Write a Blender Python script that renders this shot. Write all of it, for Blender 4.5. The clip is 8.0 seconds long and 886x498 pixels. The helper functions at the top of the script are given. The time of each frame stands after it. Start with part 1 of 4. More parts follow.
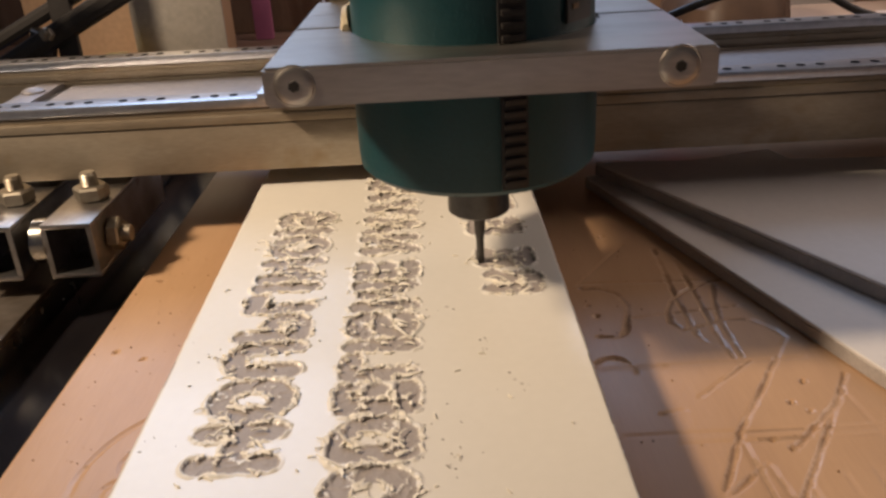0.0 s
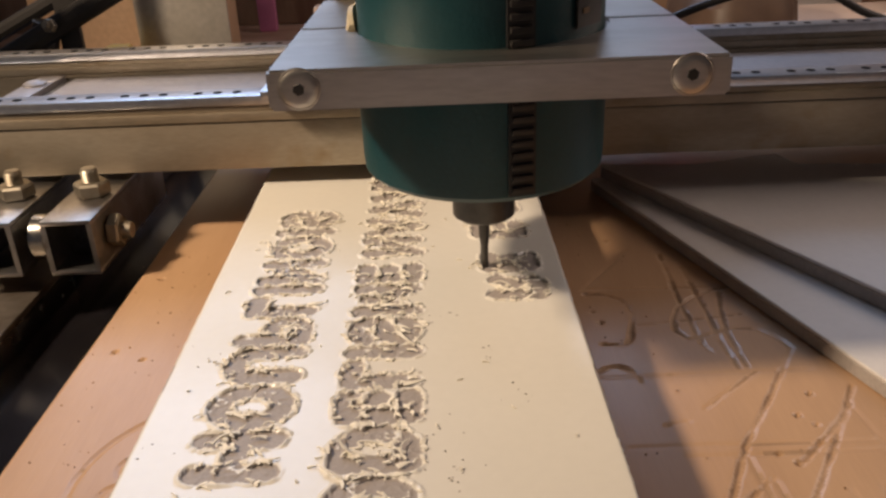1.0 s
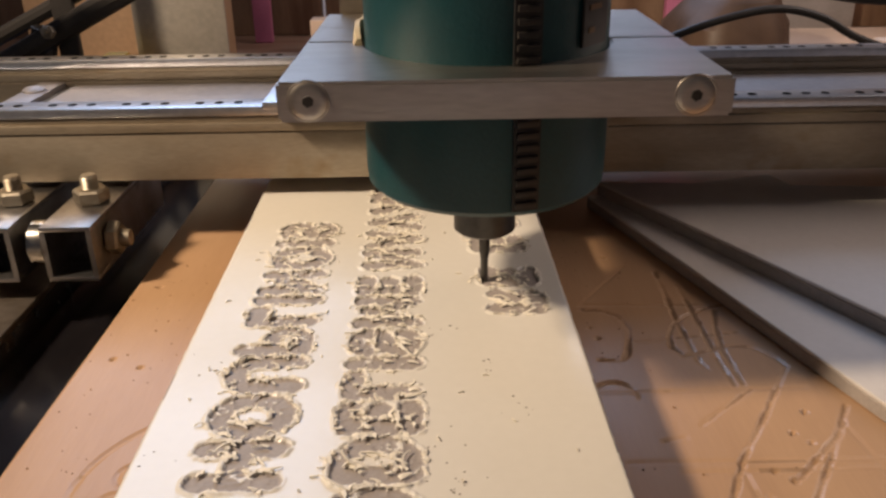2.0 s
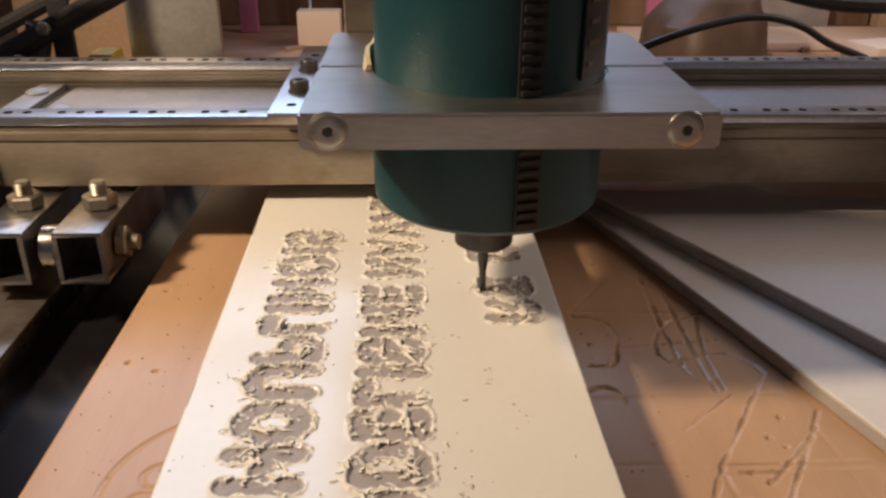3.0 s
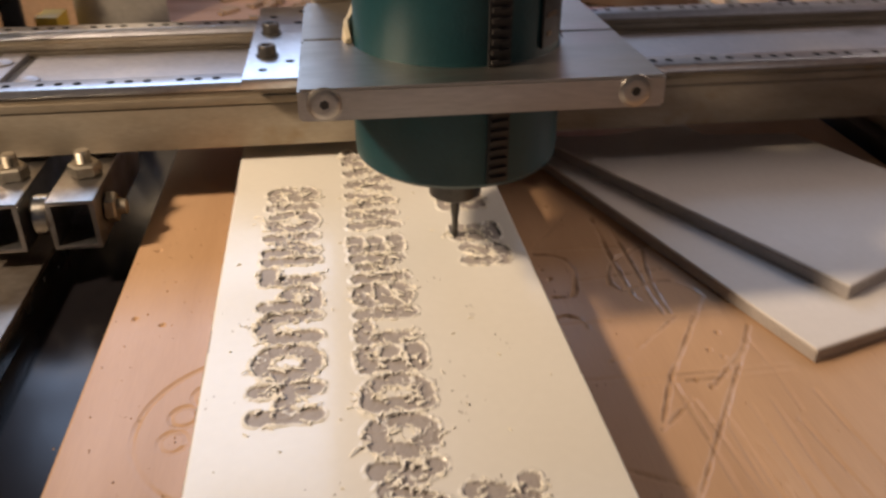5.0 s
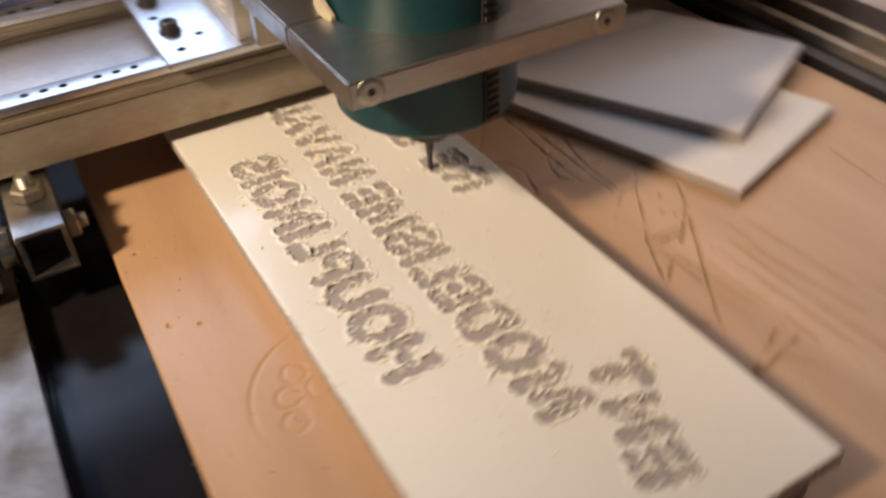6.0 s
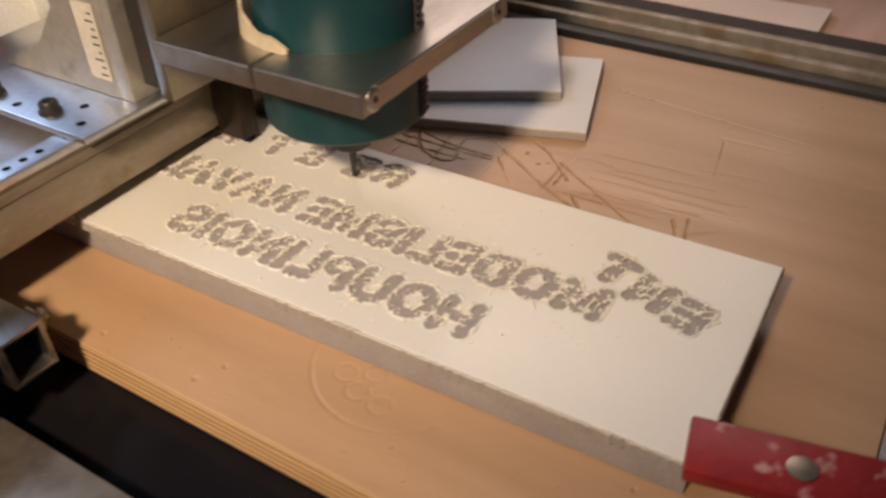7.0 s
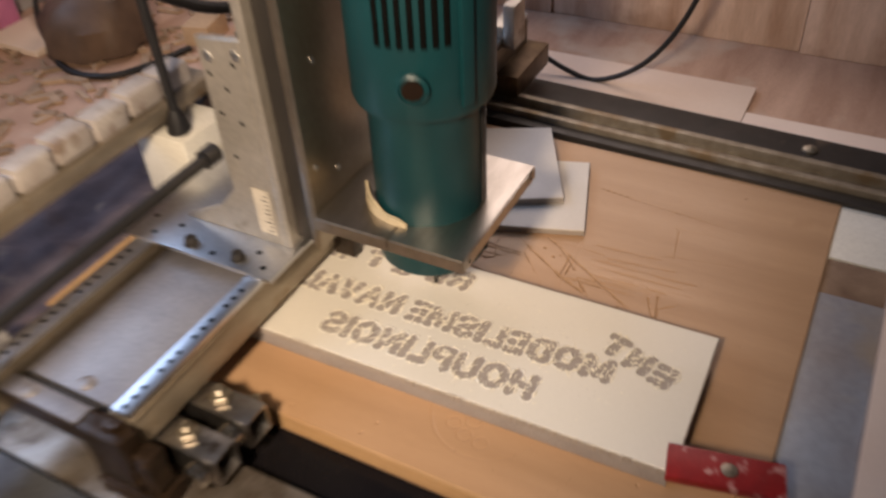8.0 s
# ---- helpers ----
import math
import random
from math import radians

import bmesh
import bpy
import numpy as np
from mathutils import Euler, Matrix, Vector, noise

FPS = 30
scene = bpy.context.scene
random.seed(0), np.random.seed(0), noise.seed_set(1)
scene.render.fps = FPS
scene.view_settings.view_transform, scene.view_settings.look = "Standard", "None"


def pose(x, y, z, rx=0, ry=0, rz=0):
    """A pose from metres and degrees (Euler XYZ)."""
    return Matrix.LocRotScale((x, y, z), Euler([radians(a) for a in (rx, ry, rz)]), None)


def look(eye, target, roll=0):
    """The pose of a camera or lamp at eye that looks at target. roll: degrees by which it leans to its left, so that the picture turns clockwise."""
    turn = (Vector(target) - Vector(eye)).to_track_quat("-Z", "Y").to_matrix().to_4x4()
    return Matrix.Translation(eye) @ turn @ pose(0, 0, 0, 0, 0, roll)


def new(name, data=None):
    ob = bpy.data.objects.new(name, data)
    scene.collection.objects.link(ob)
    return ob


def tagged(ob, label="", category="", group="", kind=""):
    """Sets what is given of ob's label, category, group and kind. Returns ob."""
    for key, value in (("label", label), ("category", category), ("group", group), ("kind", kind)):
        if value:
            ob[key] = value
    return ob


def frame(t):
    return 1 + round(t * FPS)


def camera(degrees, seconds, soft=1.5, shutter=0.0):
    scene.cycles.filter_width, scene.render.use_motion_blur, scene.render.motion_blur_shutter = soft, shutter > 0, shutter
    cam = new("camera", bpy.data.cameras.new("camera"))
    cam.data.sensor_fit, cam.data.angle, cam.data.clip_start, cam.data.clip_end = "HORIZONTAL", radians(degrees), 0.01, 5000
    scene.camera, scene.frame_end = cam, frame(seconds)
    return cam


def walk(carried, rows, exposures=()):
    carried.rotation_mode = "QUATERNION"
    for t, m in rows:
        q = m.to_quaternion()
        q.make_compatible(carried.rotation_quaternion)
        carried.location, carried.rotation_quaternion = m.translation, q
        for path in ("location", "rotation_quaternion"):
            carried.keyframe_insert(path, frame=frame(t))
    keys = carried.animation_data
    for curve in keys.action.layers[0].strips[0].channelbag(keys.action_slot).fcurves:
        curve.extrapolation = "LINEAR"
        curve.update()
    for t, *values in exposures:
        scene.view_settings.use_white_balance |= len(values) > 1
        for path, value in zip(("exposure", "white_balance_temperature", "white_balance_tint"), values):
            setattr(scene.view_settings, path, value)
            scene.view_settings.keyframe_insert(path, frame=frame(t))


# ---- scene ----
cam = camera(55.8, 8.0, soft=2.6, shutter=0.95)
# seconds, place in metres, Euler degrees
PATH = [
    (0, 0.0357, -0.2827, 0.1576, 65.392, 2.912, -0.630),
    (0.5, 0.0348, -0.2779, 0.1654, 64.218, 2.380, -0.174),
    (1, 0.0347, -0.2778, 0.1598, 64.929, 2.158, -0.234),
    (1.5, 0.0341, -0.2759, 0.1571, 66.023, 1.527, 0.113),
    (3, 0.0209, -0.2911, 0.1778, 64.700, -0.311, -1.789),
    (3.5, 0.0199, -0.2910, 0.1830, 63.992, 0.126, -1.359),
    (4, 0.0152, -0.2959, 0.1824, 64.052, -0.486, -2.358),
    (5.5, -0.0256, -0.3259, 0.2177, 56.722, 1.458, -14.715),
    (6, -0.1075, -0.3051, 0.2455, 51.262, 2.580, -29.618),
    (6.5, -0.1901, -0.2745, 0.2646, 48.635, 3.286, -50.001),
    (7, -0.2468, -0.2488, 0.2613, 52.734, 2.009, -58.281),
    (7.5, -0.2978, -0.2290, 0.3396, 52.499, 1.593, -61.575),
    (8, -0.3777, -0.2584, 0.4685, 50.227, 3.073, -62.320),
]
walk(cam, [(t, pose(x, y, z, a, b, c)) for t, x, y, z, a, b, c in PATH],
     exposures=[(0.0, 0.0), (5.5, 0.05), (6.5, -0.05), (7.5, -0.15), (8.0, -0.10)])

# ---- light ----
world = bpy.data.worlds.new("room_air")
scene.world = world
world.use_nodes = True
world.node_tree.nodes["Background"].inputs["Color"].default_value = (0.50, 0.47, 0.50, 1)
world.node_tree.nodes["Background"].inputs["Strength"].default_value = 0.06


def area_lamp(name, eye, target, size, watts, colour, size_y=None):
    data = bpy.data.lights.new(name, "AREA")
    data.energy, data.color = watts, colour
    data.shape, data.size = ("RECTANGLE" if size_y else "DISK"), size
    if size_y:
        data.size_y = size_y
    ob = new(name, data)
    ob.matrix_world = look(eye, target)
    return ob


# warm bench lamp to the left, cool light from a window at the back
data = bpy.data.lights.new("bench_lamp", "SPOT")
data.energy, data.color, data.spot_size, data.spot_blend, data.shadow_soft_size = 42.5, (1.0, 0.77, 0.55), radians(84), 1.0, 0.045
new("bench_lamp", data).matrix_world = look((-0.60, -0.16, 0.62), (0.12, 0.30, 0.05))
area_lamp("back_window_light", (-0.26, 1.62, 1.30), (0.0, 0.15, 0.0), 1.6, 19.0, (0.54, 0.69, 1.0), 0.70)
# added warm fill that brightens the right background, no visible source
area_lamp("right_fill_light", (1.02, 0.30, 0.80), (0.52, 0.15, 0.0), 0.9, 4.8, (1.0, 0.80, 0.72), 0.6)

# ---- materials ----


def material(name, base, rough=0.5, metal=0.0, dark=None, scale=30.0, amount=0.5, stretch=(1, 1, 1),
             bump=0.1, fine=400.0, spots=None, spot_scale=20.0, spot_level=0.62, vary=0.0, coat=0.0, ior=1.45, speckle=0.35):
    """Two-scale procedural surface: broad tone changes, fine grain relief, optional stains."""
    m = bpy.data.materials.new(name)
    m.use_nodes = True
    n, l = m.node_tree.nodes, m.node_tree.links
    b = n["Principled BSDF"]
    b.inputs["Metallic"].default_value = metal
    b.inputs["IOR"].default_value = ior
    b.inputs["Coat Weight"].default_value = coat
    tc = n.new("ShaderNodeTexCoord")
    mp = n.new("ShaderNodeMapping")
    mp.inputs["Scale"].default_value = stretch
    l.new(tc.outputs["Object"], mp.inputs["Vector"])
    broad = n.new("ShaderNodeTexNoise")
    broad.inputs["Scale"].default_value, broad.inputs["Detail"].default_value = scale, 6
    l.new(mp.outputs["Vector"], broad.inputs["Vector"])
    grain = n.new("ShaderNodeTexNoise")
    grain.inputs["Scale"].default_value, grain.inputs["Detail"].default_value = fine, 4
    l.new(mp.outputs["Vector"], grain.inputs["Vector"])
    ramp = n.new("ShaderNodeMapRange")
    ramp.inputs["From Min"].default_value, ramp.inputs["From Max"].default_value = 0.3, 0.7
    l.new(broad.outputs["Fac"], ramp.inputs["Value"])
    dark = dark or tuple(c * 0.7 for c in base)
    mix = n.new("ShaderNodeMix")
    mix.data_type = "RGBA"
    mix.inputs["A"].default_value = (*base, 1)
    mix.inputs["B"].default_value = (*[a + (d - a) * min(1, amount * 1.6) for a, d in zip(base, dark)], 1)
    l.new(ramp.outputs["Result"], mix.inputs["Factor"])
    col = mix.outputs["Result"]
    g2 = n.new("ShaderNodeMix")
    g2.data_type, g2.blend_type = "RGBA", "MULTIPLY"
    g2.inputs["Factor"].default_value = speckle
    l.new(col, g2.inputs["A"])
    gr = n.new("ShaderNodeMapRange")
    gr.inputs["From Min"].default_value, gr.inputs["From Max"].default_value = 0.25, 0.75
    gr.inputs["To Min"].default_value, gr.inputs["To Max"].default_value = 0.6, 1.15
    l.new(grain.outputs["Fac"], gr.inputs["Value"])
    l.new(gr.outputs["Result"], g2.inputs["B"])
    col = g2.outputs["Result"]
    if spots:
        sp = n.new("ShaderNodeTexNoise")
        sp.inputs["Scale"].default_value, sp.inputs["Detail"].default_value = spot_scale, 8
        l.new(tc.outputs["Object"], sp.inputs["Vector"])
        sr = n.new("ShaderNodeMapRange")
        sr.inputs["From Min"].default_value, sr.inputs["From Max"].default_value = spot_level, spot_level + 0.1
        sr.inputs["To Max"].default_value = 0.75
        l.new(sp.outputs["Fac"], sr.inputs["Value"])
        ms = n.new("ShaderNodeMix")
        ms.data_type = "RGBA"
        ms.inputs["B"].default_value = (*spots, 1)
        l.new(sr.outputs["Result"], ms.inputs["Factor"])
        l.new(col, ms.inputs["A"])
        col = ms.outputs["Result"]
    if vary:
        info = n.new("ShaderNodeNewGeometry")
        vr = n.new("ShaderNodeMapRange")
        vr.inputs["To Min"].default_value, vr.inputs["To Max"].default_value = 1 - vary, 1 + vary * 0.4
        l.new(info.outputs["Random Per Island"], vr.inputs["Value"])
        mv = n.new("ShaderNodeMix")
        mv.data_type, mv.blend_type = "RGBA", "MULTIPLY"
        mv.inputs["Factor"].default_value = 1
        l.new(col, mv.inputs["A"])
        l.new(vr.outputs["Result"], mv.inputs["B"])
        col = mv.outputs["Result"]
    l.new(col, b.inputs["Base Color"])
    rr = n.new("ShaderNodeMapRange")
    rr.inputs["To Min"].default_value, rr.inputs["To Max"].default_value = max(0.03, rough - 0.12), min(1, rough + 0.12)
    l.new(broad.outputs["Fac"], rr.inputs["Value"])
    l.new(rr.outputs["Result"], b.inputs["Roughness"])
    if bump:
        bp = n.new("ShaderNodeBump")
        bp.inputs["Strength"].default_value, bp.inputs["Distance"].default_value = bump, 0.001
        l.new(grain.outputs["Fac"], bp.inputs["Height"])
        l.new(bp.outputs["Normal"], b.inputs["Normal"])
    return m


WHITE_CAP = material("white_plastic", (0.80, 0.77, 0.70), 0.20, dark=(0.74, 0.70, 0.62), scale=9, bump=0.03, fine=300, speckle=0.05, amount=0.35,
                     spots=(0.62, 0.57, 0.48), spot_scale=42, spot_level=0.735)
SPACER = material("grey_spacer", (0.42, 0.39, 0.39), 0.6, dark=(0.34, 0.31, 0.31), scale=40, bump=0.15, fine=500)
GREY_CORE = material("grey_plastic_core", (0.41, 0.365, 0.335), 0.55, dark=(0.35, 0.31, 0.285), scale=120, bump=0.25, fine=900)
SHAVING = material("plastic_shavings", (0.93, 0.88, 0.76), 0.45, dark=(0.86, 0.80, 0.67), scale=90, bump=0.0, vary=0.15, speckle=0.1)
BED = material("plywood_face", (0.56, 0.352, 0.205), 0.32, dark=(0.43, 0.258, 0.140), scale=5, stretch=(7, 0.7, 1), bump=0.07, fine=130, speckle=0.12,
               spots=(0.44, 0.26, 0.14), spot_scale=14, spot_level=0.66)
BED_CUT = material("plywood_groove", (0.49, 0.31, 0.175), 0.72, dark=(0.33, 0.20, 0.11), scale=60, amount=0.8, bump=0.3, fine=700)
PLY_EDGE = material("plywood_edge", (0.60, 0.40, 0.20), 0.65, dark=(0.36, 0.21, 0.09), scale=16, stretch=(0.4, 0.4, 28), amount=0.9, bump=0.2, fine=60)
ALU = material("aluminium", (0.64, 0.60, 0.55), 0.36, 1.0, dark=(0.46, 0.42, 0.37), scale=14, stretch=(1, 6, 6), amount=0.7, bump=0.06, fine=160, spots=(0.40, 0.36, 0.31), spot_scale=30, spot_level=0.66)
ALU_DULL = material("weathered_aluminium", (0.62, 0.58, 0.52), 0.48, 0.75, dark=(0.44, 0.40, 0.34), scale=22, bump=0.08, fine=260,
                    spots=(0.26, 0.20, 0.13), spot_scale=30, spot_level=0.62)
ALU_DIRTY = material("dusty_aluminium", (0.41, 0.355, 0.28), 0.5, 0.6, dark=(0.23, 0.185, 0.13), scale=18, stretch=(1, 4, 4), bump=0.1, fine=220,
                     spots=(0.24, 0.16, 0.08), spot_scale=26, spot_level=0.58)
ZINC = material("zinc_steel", (0.74, 0.76, 0.80), 0.33, 1.0, dark=(0.58, 0.59, 0.62), scale=40, bump=0.04, fine=300,
                spots=(0.42, 0.38, 0.32), spot_scale=45, spot_level=0.66)
CHROME = material("bright_steel", (0.60, 0.58, 0.54), 0.24, 1.0, dark=(0.5, 0.48, 0.44), scale=40, bump=0.06, fine=300,
                  spots=(0.22, 0.15, 0.09), spot_scale=60, spot_level=0.57)
BLACK_STEEL = material("blackened_steel", (0.05, 0.045, 0.042), 0.42, 0.4, scale=40, bump=0.1, fine=400,
                       spots=(0.16, 0.12, 0.09), spot_scale=35, spot_level=0.66)
BLACK_GLOSS = material("black_gloss_board", (0.006, 0.006, 0.009), 0.20, dark=(0.012, 0.010, 0.010), scale=10, bump=0.03, fine=120, ior=1.36,
                       spots=(0.035, 0.03, 0.025), spot_scale=60, spot_level=0.70)
RUBBER = material("black_rubber", (0.018, 0.017, 0.018), 0.5, scale=40, bump=0.1, fine=500)
# near-black without sheen: paints the shade inside holes that are not cut
HOLE_SHADE = material("hole_shade", (0.006, 0.006, 0.006), 0.95, bump=0, ior=1.05)
TEAL = material("teal_enamel", (0.0055, 0.049, 0.059), 0.42, dark=(0.004, 0.036, 0.044), scale=30, amount=0.5, bump=0.12, fine=700)
NUT_DARK = material("dark_collet_steel", (0.10, 0.095, 0.09), 0.38, 0.85, scale=60, bump=0.06, fine=500)
RED = material("red_painted_wood", (0.33, 0.018, 0.020), 0.42, dark=(0.20, 0.010, 0.012), scale=60, bump=0.25, fine=260,
               spots=(0.60, 0.34, 0.32), spot_scale=110, spot_level=0.585)
CREAM = material("cream_shim", (0.60, 0.51, 0.35), 0.5, scale=60, bump=0.05)
STICKER = material("sticker_paper", (0.60, 0.55, 0.47), 0.55, dark=(0.48, 0.43, 0.36), scale=60, bump=0.03)
WHITE_BOX = material("white_box_plastic", (0.85, 0.83, 0.76), 0.4, dark=(0.78, 0.74, 0.64), scale=20, bump=0.04)
PAPER = material("white_board", (0.84, 0.70, 0.60), 0.6, dark=(0.78, 0.62, 0.52), scale=12, bump=0.03, fine=200, speckle=0.08)
GREY_SHEET = material("blue_grey_sheet", (0.36, 0.41, 0.50), 0.34, dark=(0.30, 0.28, 0.29), scale=9, amount=0.9, bump=0.06, fine=150,
                      spots=(0.40, 0.33, 0.25), spot_scale=8, spot_level=0.58)
BENCH = material("old_workbench_wood", (0.66, 0.45, 0.34), 0.6, dark=(0.44, 0.27, 0.19), scale=6, stretch=(1, 5, 1), amount=0.9, bump=0.25, fine=120,
                 spots=(0.60, 0.49, 0.40), spot_scale=9, spot_level=0.60)
WALL_WOOD = material("rough_plank_wall", (0.72, 0.54, 0.43), 0.7, dark=(0.42, 0.265, 0.18), scale=5, stretch=(6, 6, 1), amount=0.8, bump=0.25, fine=90, spots=(0.25, 0.145, 0.09), spot_scale=7, spot_level=0.57)
WALL_DARK = material("dark_plank_wall", (0.36, 0.25, 0.17), 0.7, dark=(0.17, 0.10, 0.065), scale=5, stretch=(6, 6, 1), amount=0.9, bump=0.25, fine=90)
CARDBOARD = material("tan_cardboard", (0.58, 0.40, 0.25), 0.7, dark=(0.47, 0.31, 0.18), scale=12, bump=0.08, fine=200)
PINK = material("magenta_plastic", (0.72, 0.25, 0.46), 0.5, scale=20, bump=0.05)
YELLOW = material("yellow_plastic", (0.72, 0.45, 0.05), 0.5, scale=30, bump=0.05)
GREY_PLASTIC = material("pale_grey_plastic", (0.46, 0.45, 0.46), 0.5, dark=(0.34, 0.33, 0.33), scale=40, bump=0.08)
BRONZE = material("old_brown_metal", (0.22, 0.15, 0.08), 0.45, 0.6, dark=(0.10, 0.06, 0.035), scale=40, amount=0.9, bump=0.2, fine=300)
PLASTER = material("room_plaster", (0.45, 0.40, 0.35), 0.85, scale=3, bump=0.1, fine=60)
# warm and bluish tones paint reflections on the metal; the spots are stains
DECK = material("deck_reflection_tones", (0.60, 0.56, 0.54), 0.50, 0.9, dark=(0.34, 0.34, 0.38), scale=12, amount=0.7, bump=0.04, fine=260, spots=(0.20, 0.18, 0.17), spot_scale=13, spot_level=0.60)
# brown cap colour taken near black to paint the shade of its recess
BROWN_CAP = material("dark_brown_recess", (0.016, 0.009, 0.006), 0.9, bump=0.05, ior=1.2)
OFFCUT = material("dull_white_plastic", (0.74, 0.70, 0.66), 0.36, dark=(0.64, 0.59, 0.53), scale=12, amount=0.5, bump=0.05, fine=300, speckle=0.1, ior=1.45)
CORE_PALE = material("pale_grey_core", (0.43, 0.385, 0.355), 0.55, dark=(0.36, 0.32, 0.29), scale=60, bump=0.15, fine=700)
OILY = material("oily_brown_steel", (0.050, 0.030, 0.018), 0.36, 0.4, dark=(0.018, 0.012, 0.008), scale=45, amount=0.9, bump=0.35, fine=160, spots=(0.14, 0.085, 0.045), spot_scale=50, spot_level=0.64)
CHAIN = material("grimy_grey_plastic", (0.52, 0.48, 0.45), 0.5, dark=(0.36, 0.31, 0.28), scale=45, amount=0.9, bump=0.12, spots=(0.18, 0.12, 0.08), spot_scale=38, spot_level=0.62)
WEB = material("grimy_rail_web", (0.40, 0.37, 0.34), 0.38, 0.7, dark=(0.15, 0.115, 0.085), scale=30, amount=0.9, bump=0.15, fine=200, spots=(0.09, 0.06, 0.04), spot_scale=34, spot_level=0.58)
CLOTH = material("dusty_dark_cloth", (0.13, 0.10, 0.11), 0.8, dark=(0.06, 0.045, 0.055), scale=20, amount=0.9, bump=0.3, fine=300, spots=(0.26, 0.20, 0.16), spot_scale=30, spot_level=0.62)
TUBE = material("oily_tube_steel", (0.62, 0.62, 0.63), 0.34, 1.0, dark=(0.26, 0.22, 0.18), scale=40, bump=0.08, fine=300, spots=(0.14, 0.09, 0.05), spot_scale=60, spot_level=0.60)
BOLT = material("dull_yellow_zinc", (0.46, 0.42, 0.35), 0.46, 0.9, dark=(0.24, 0.19, 0.13), scale=80, bump=0.12, fine=400)
STAINED = material("stained_zinc_plate", (0.24, 0.27, 0.32), 0.32, 0.6, dark=(0.10, 0.10, 0.11), scale=18, amount=0.9, bump=0.08, fine=220, spots=(0.42, 0.46, 0.52), spot_scale=24, spot_level=0.60)
PANEL = material("brown_grey_panel", (0.46, 0.41, 0.34), 0.36, 0.95, dark=(0.27, 0.225, 0.17), scale=7, amount=0.8, bump=0.05, fine=200)
LEATHER = material("dark_brown_leather", (0.15, 0.095, 0.065), 0.5, dark=(0.08, 0.05, 0.035), scale=25, amount=0.8, bump=0.2, fine=200)
INK = material("dark_ink", (0.05, 0.05, 0.06), 0.6, bump=0)

# ---- mesh helpers ----


def block(bm, x0, x1, y0, y1, z0, z1, bevel=0.0005, m=None):
    """A box with softened edges, added to bm."""
    made = bmesh.ops.create_cube(bm, size=1.0)["verts"]
    for v in made:
        v.co = Vector((x0 + (v.co.x + 0.5) * (x1 - x0), y0 + (v.co.y + 0.5) * (y1 - y0), z0 + (v.co.z + 0.5) * (z1 - z0)))
    if bevel:
        edges = list({e for v in made for e in v.link_edges})
        made = list({v for f in bmesh.ops.bevel(bm, geom=edges, offset=bevel, segments=2, affect="EDGES", profile=0.6)["faces"] for v in f.verts} | {v for v in made if v.is_valid})
    if m is not None:
        bmesh.ops.transform(bm, matrix=m, verts=made)
    return bm


def lathe(bm, profile, seg=48, axis=(0, 0), m=None):
    """Turned solid: profile of (radius, height) from bottom to top round a vertical axis."""
    rings = []
    for r, z in profile:
        ring = [bm.verts.new((axis[0] + r * math.cos(k * math.tau / seg), axis[1] + r * math.sin(k * math.tau / seg), z)) for k in range(seg)]
        rings.append(ring)
    for a, b in zip(rings, rings[1:]):
        for k in range(seg):
            bm.faces.new((a[k], a[(k + 1) % seg], b[(k + 1) % seg], b[k]))
    bm.faces.new(list(reversed(rings[0])))
    bm.faces.new(rings[-1])
    if m is not None:
        bmesh.ops.transform(bm, matrix=m, verts=[v for ring in rings for v in ring])
    return bm


def hexagon(bm, radius, z0, z1, m=None):
    """A hexagon nut or head with chamfered rims."""
    c = radius * 0.12
    return lathe(bm, [(radius - c, z0), (radius, z0 + c), (radius, z1 - c), (radius - c, z1)], 6, m=m)


def hose(bm, points, r, seg=10, steps=8):
    """A round cable or hose along a smooth curve through the points."""
    pts = [Vector(p) for p in points]
    line = []
    for i in range(len(pts) - 1):
        p0, p1, p2, p3 = pts[max(0, i - 1)], pts[i], pts[i + 1], pts[min(len(pts) - 1, i + 2)]
        for k in range(steps):
            t = k / steps
            line.append(0.5 * (2 * p1 + (p2 - p0) * t + (2 * p0 - 5 * p1 + 4 * p2 - p3) * t * t + (3 * p1 - p0 - 3 * p2 + p3) * t ** 3))
    line.append(pts[-1])
    rings = []
    for i, p in enumerate(line):
        d = (line[min(i + 1, len(line) - 1)] - line[max(i - 1, 0)]).normalized()
        u = d.orthogonal().normalized() if i == 0 else (u - d * u.dot(d)).normalized()
        w = d.cross(u)
        rings.append([bm.verts.new(p + r * (u * math.cos(k * math.tau / seg) + w * math.sin(k * math.tau / seg))) for k in range(seg)])
    for a, b in zip(rings, rings[1:]):
        for k in range(seg):
            bm.faces.new((a[k], a[(k + 1) % seg], b[(k + 1) % seg], b[k]))
    bm.faces.new(list(reversed(rings[0])))
    bm.faces.new(rings[-1])
    return bm


def finish(name, bm, mat, smooth=35):
    me = bpy.data.meshes.new(name)
    bmesh.ops.recalc_face_normals(bm, faces=bm.faces)
    bm.to_mesh(me)
    bm.free()
    me.materials.append(mat)
    if smooth:
        me.set_sharp_from_angle(angle=radians(smooth))
        for p in me.polygons:
            p.use_smooth = True
    return me


def part(name, bm, mat, parent, label="", smooth=35):
    ob = new(name, finish(name, bm, mat, smooth))
    ob.parent = parent
    return tagged(ob, label)


def thing(name, label, category, m=None, group=""):
    ob = new(name)
    ob.empty_display_size = 0.02
    if m is not None:
        ob.matrix_world = m
    return tagged(ob, label, category, group)


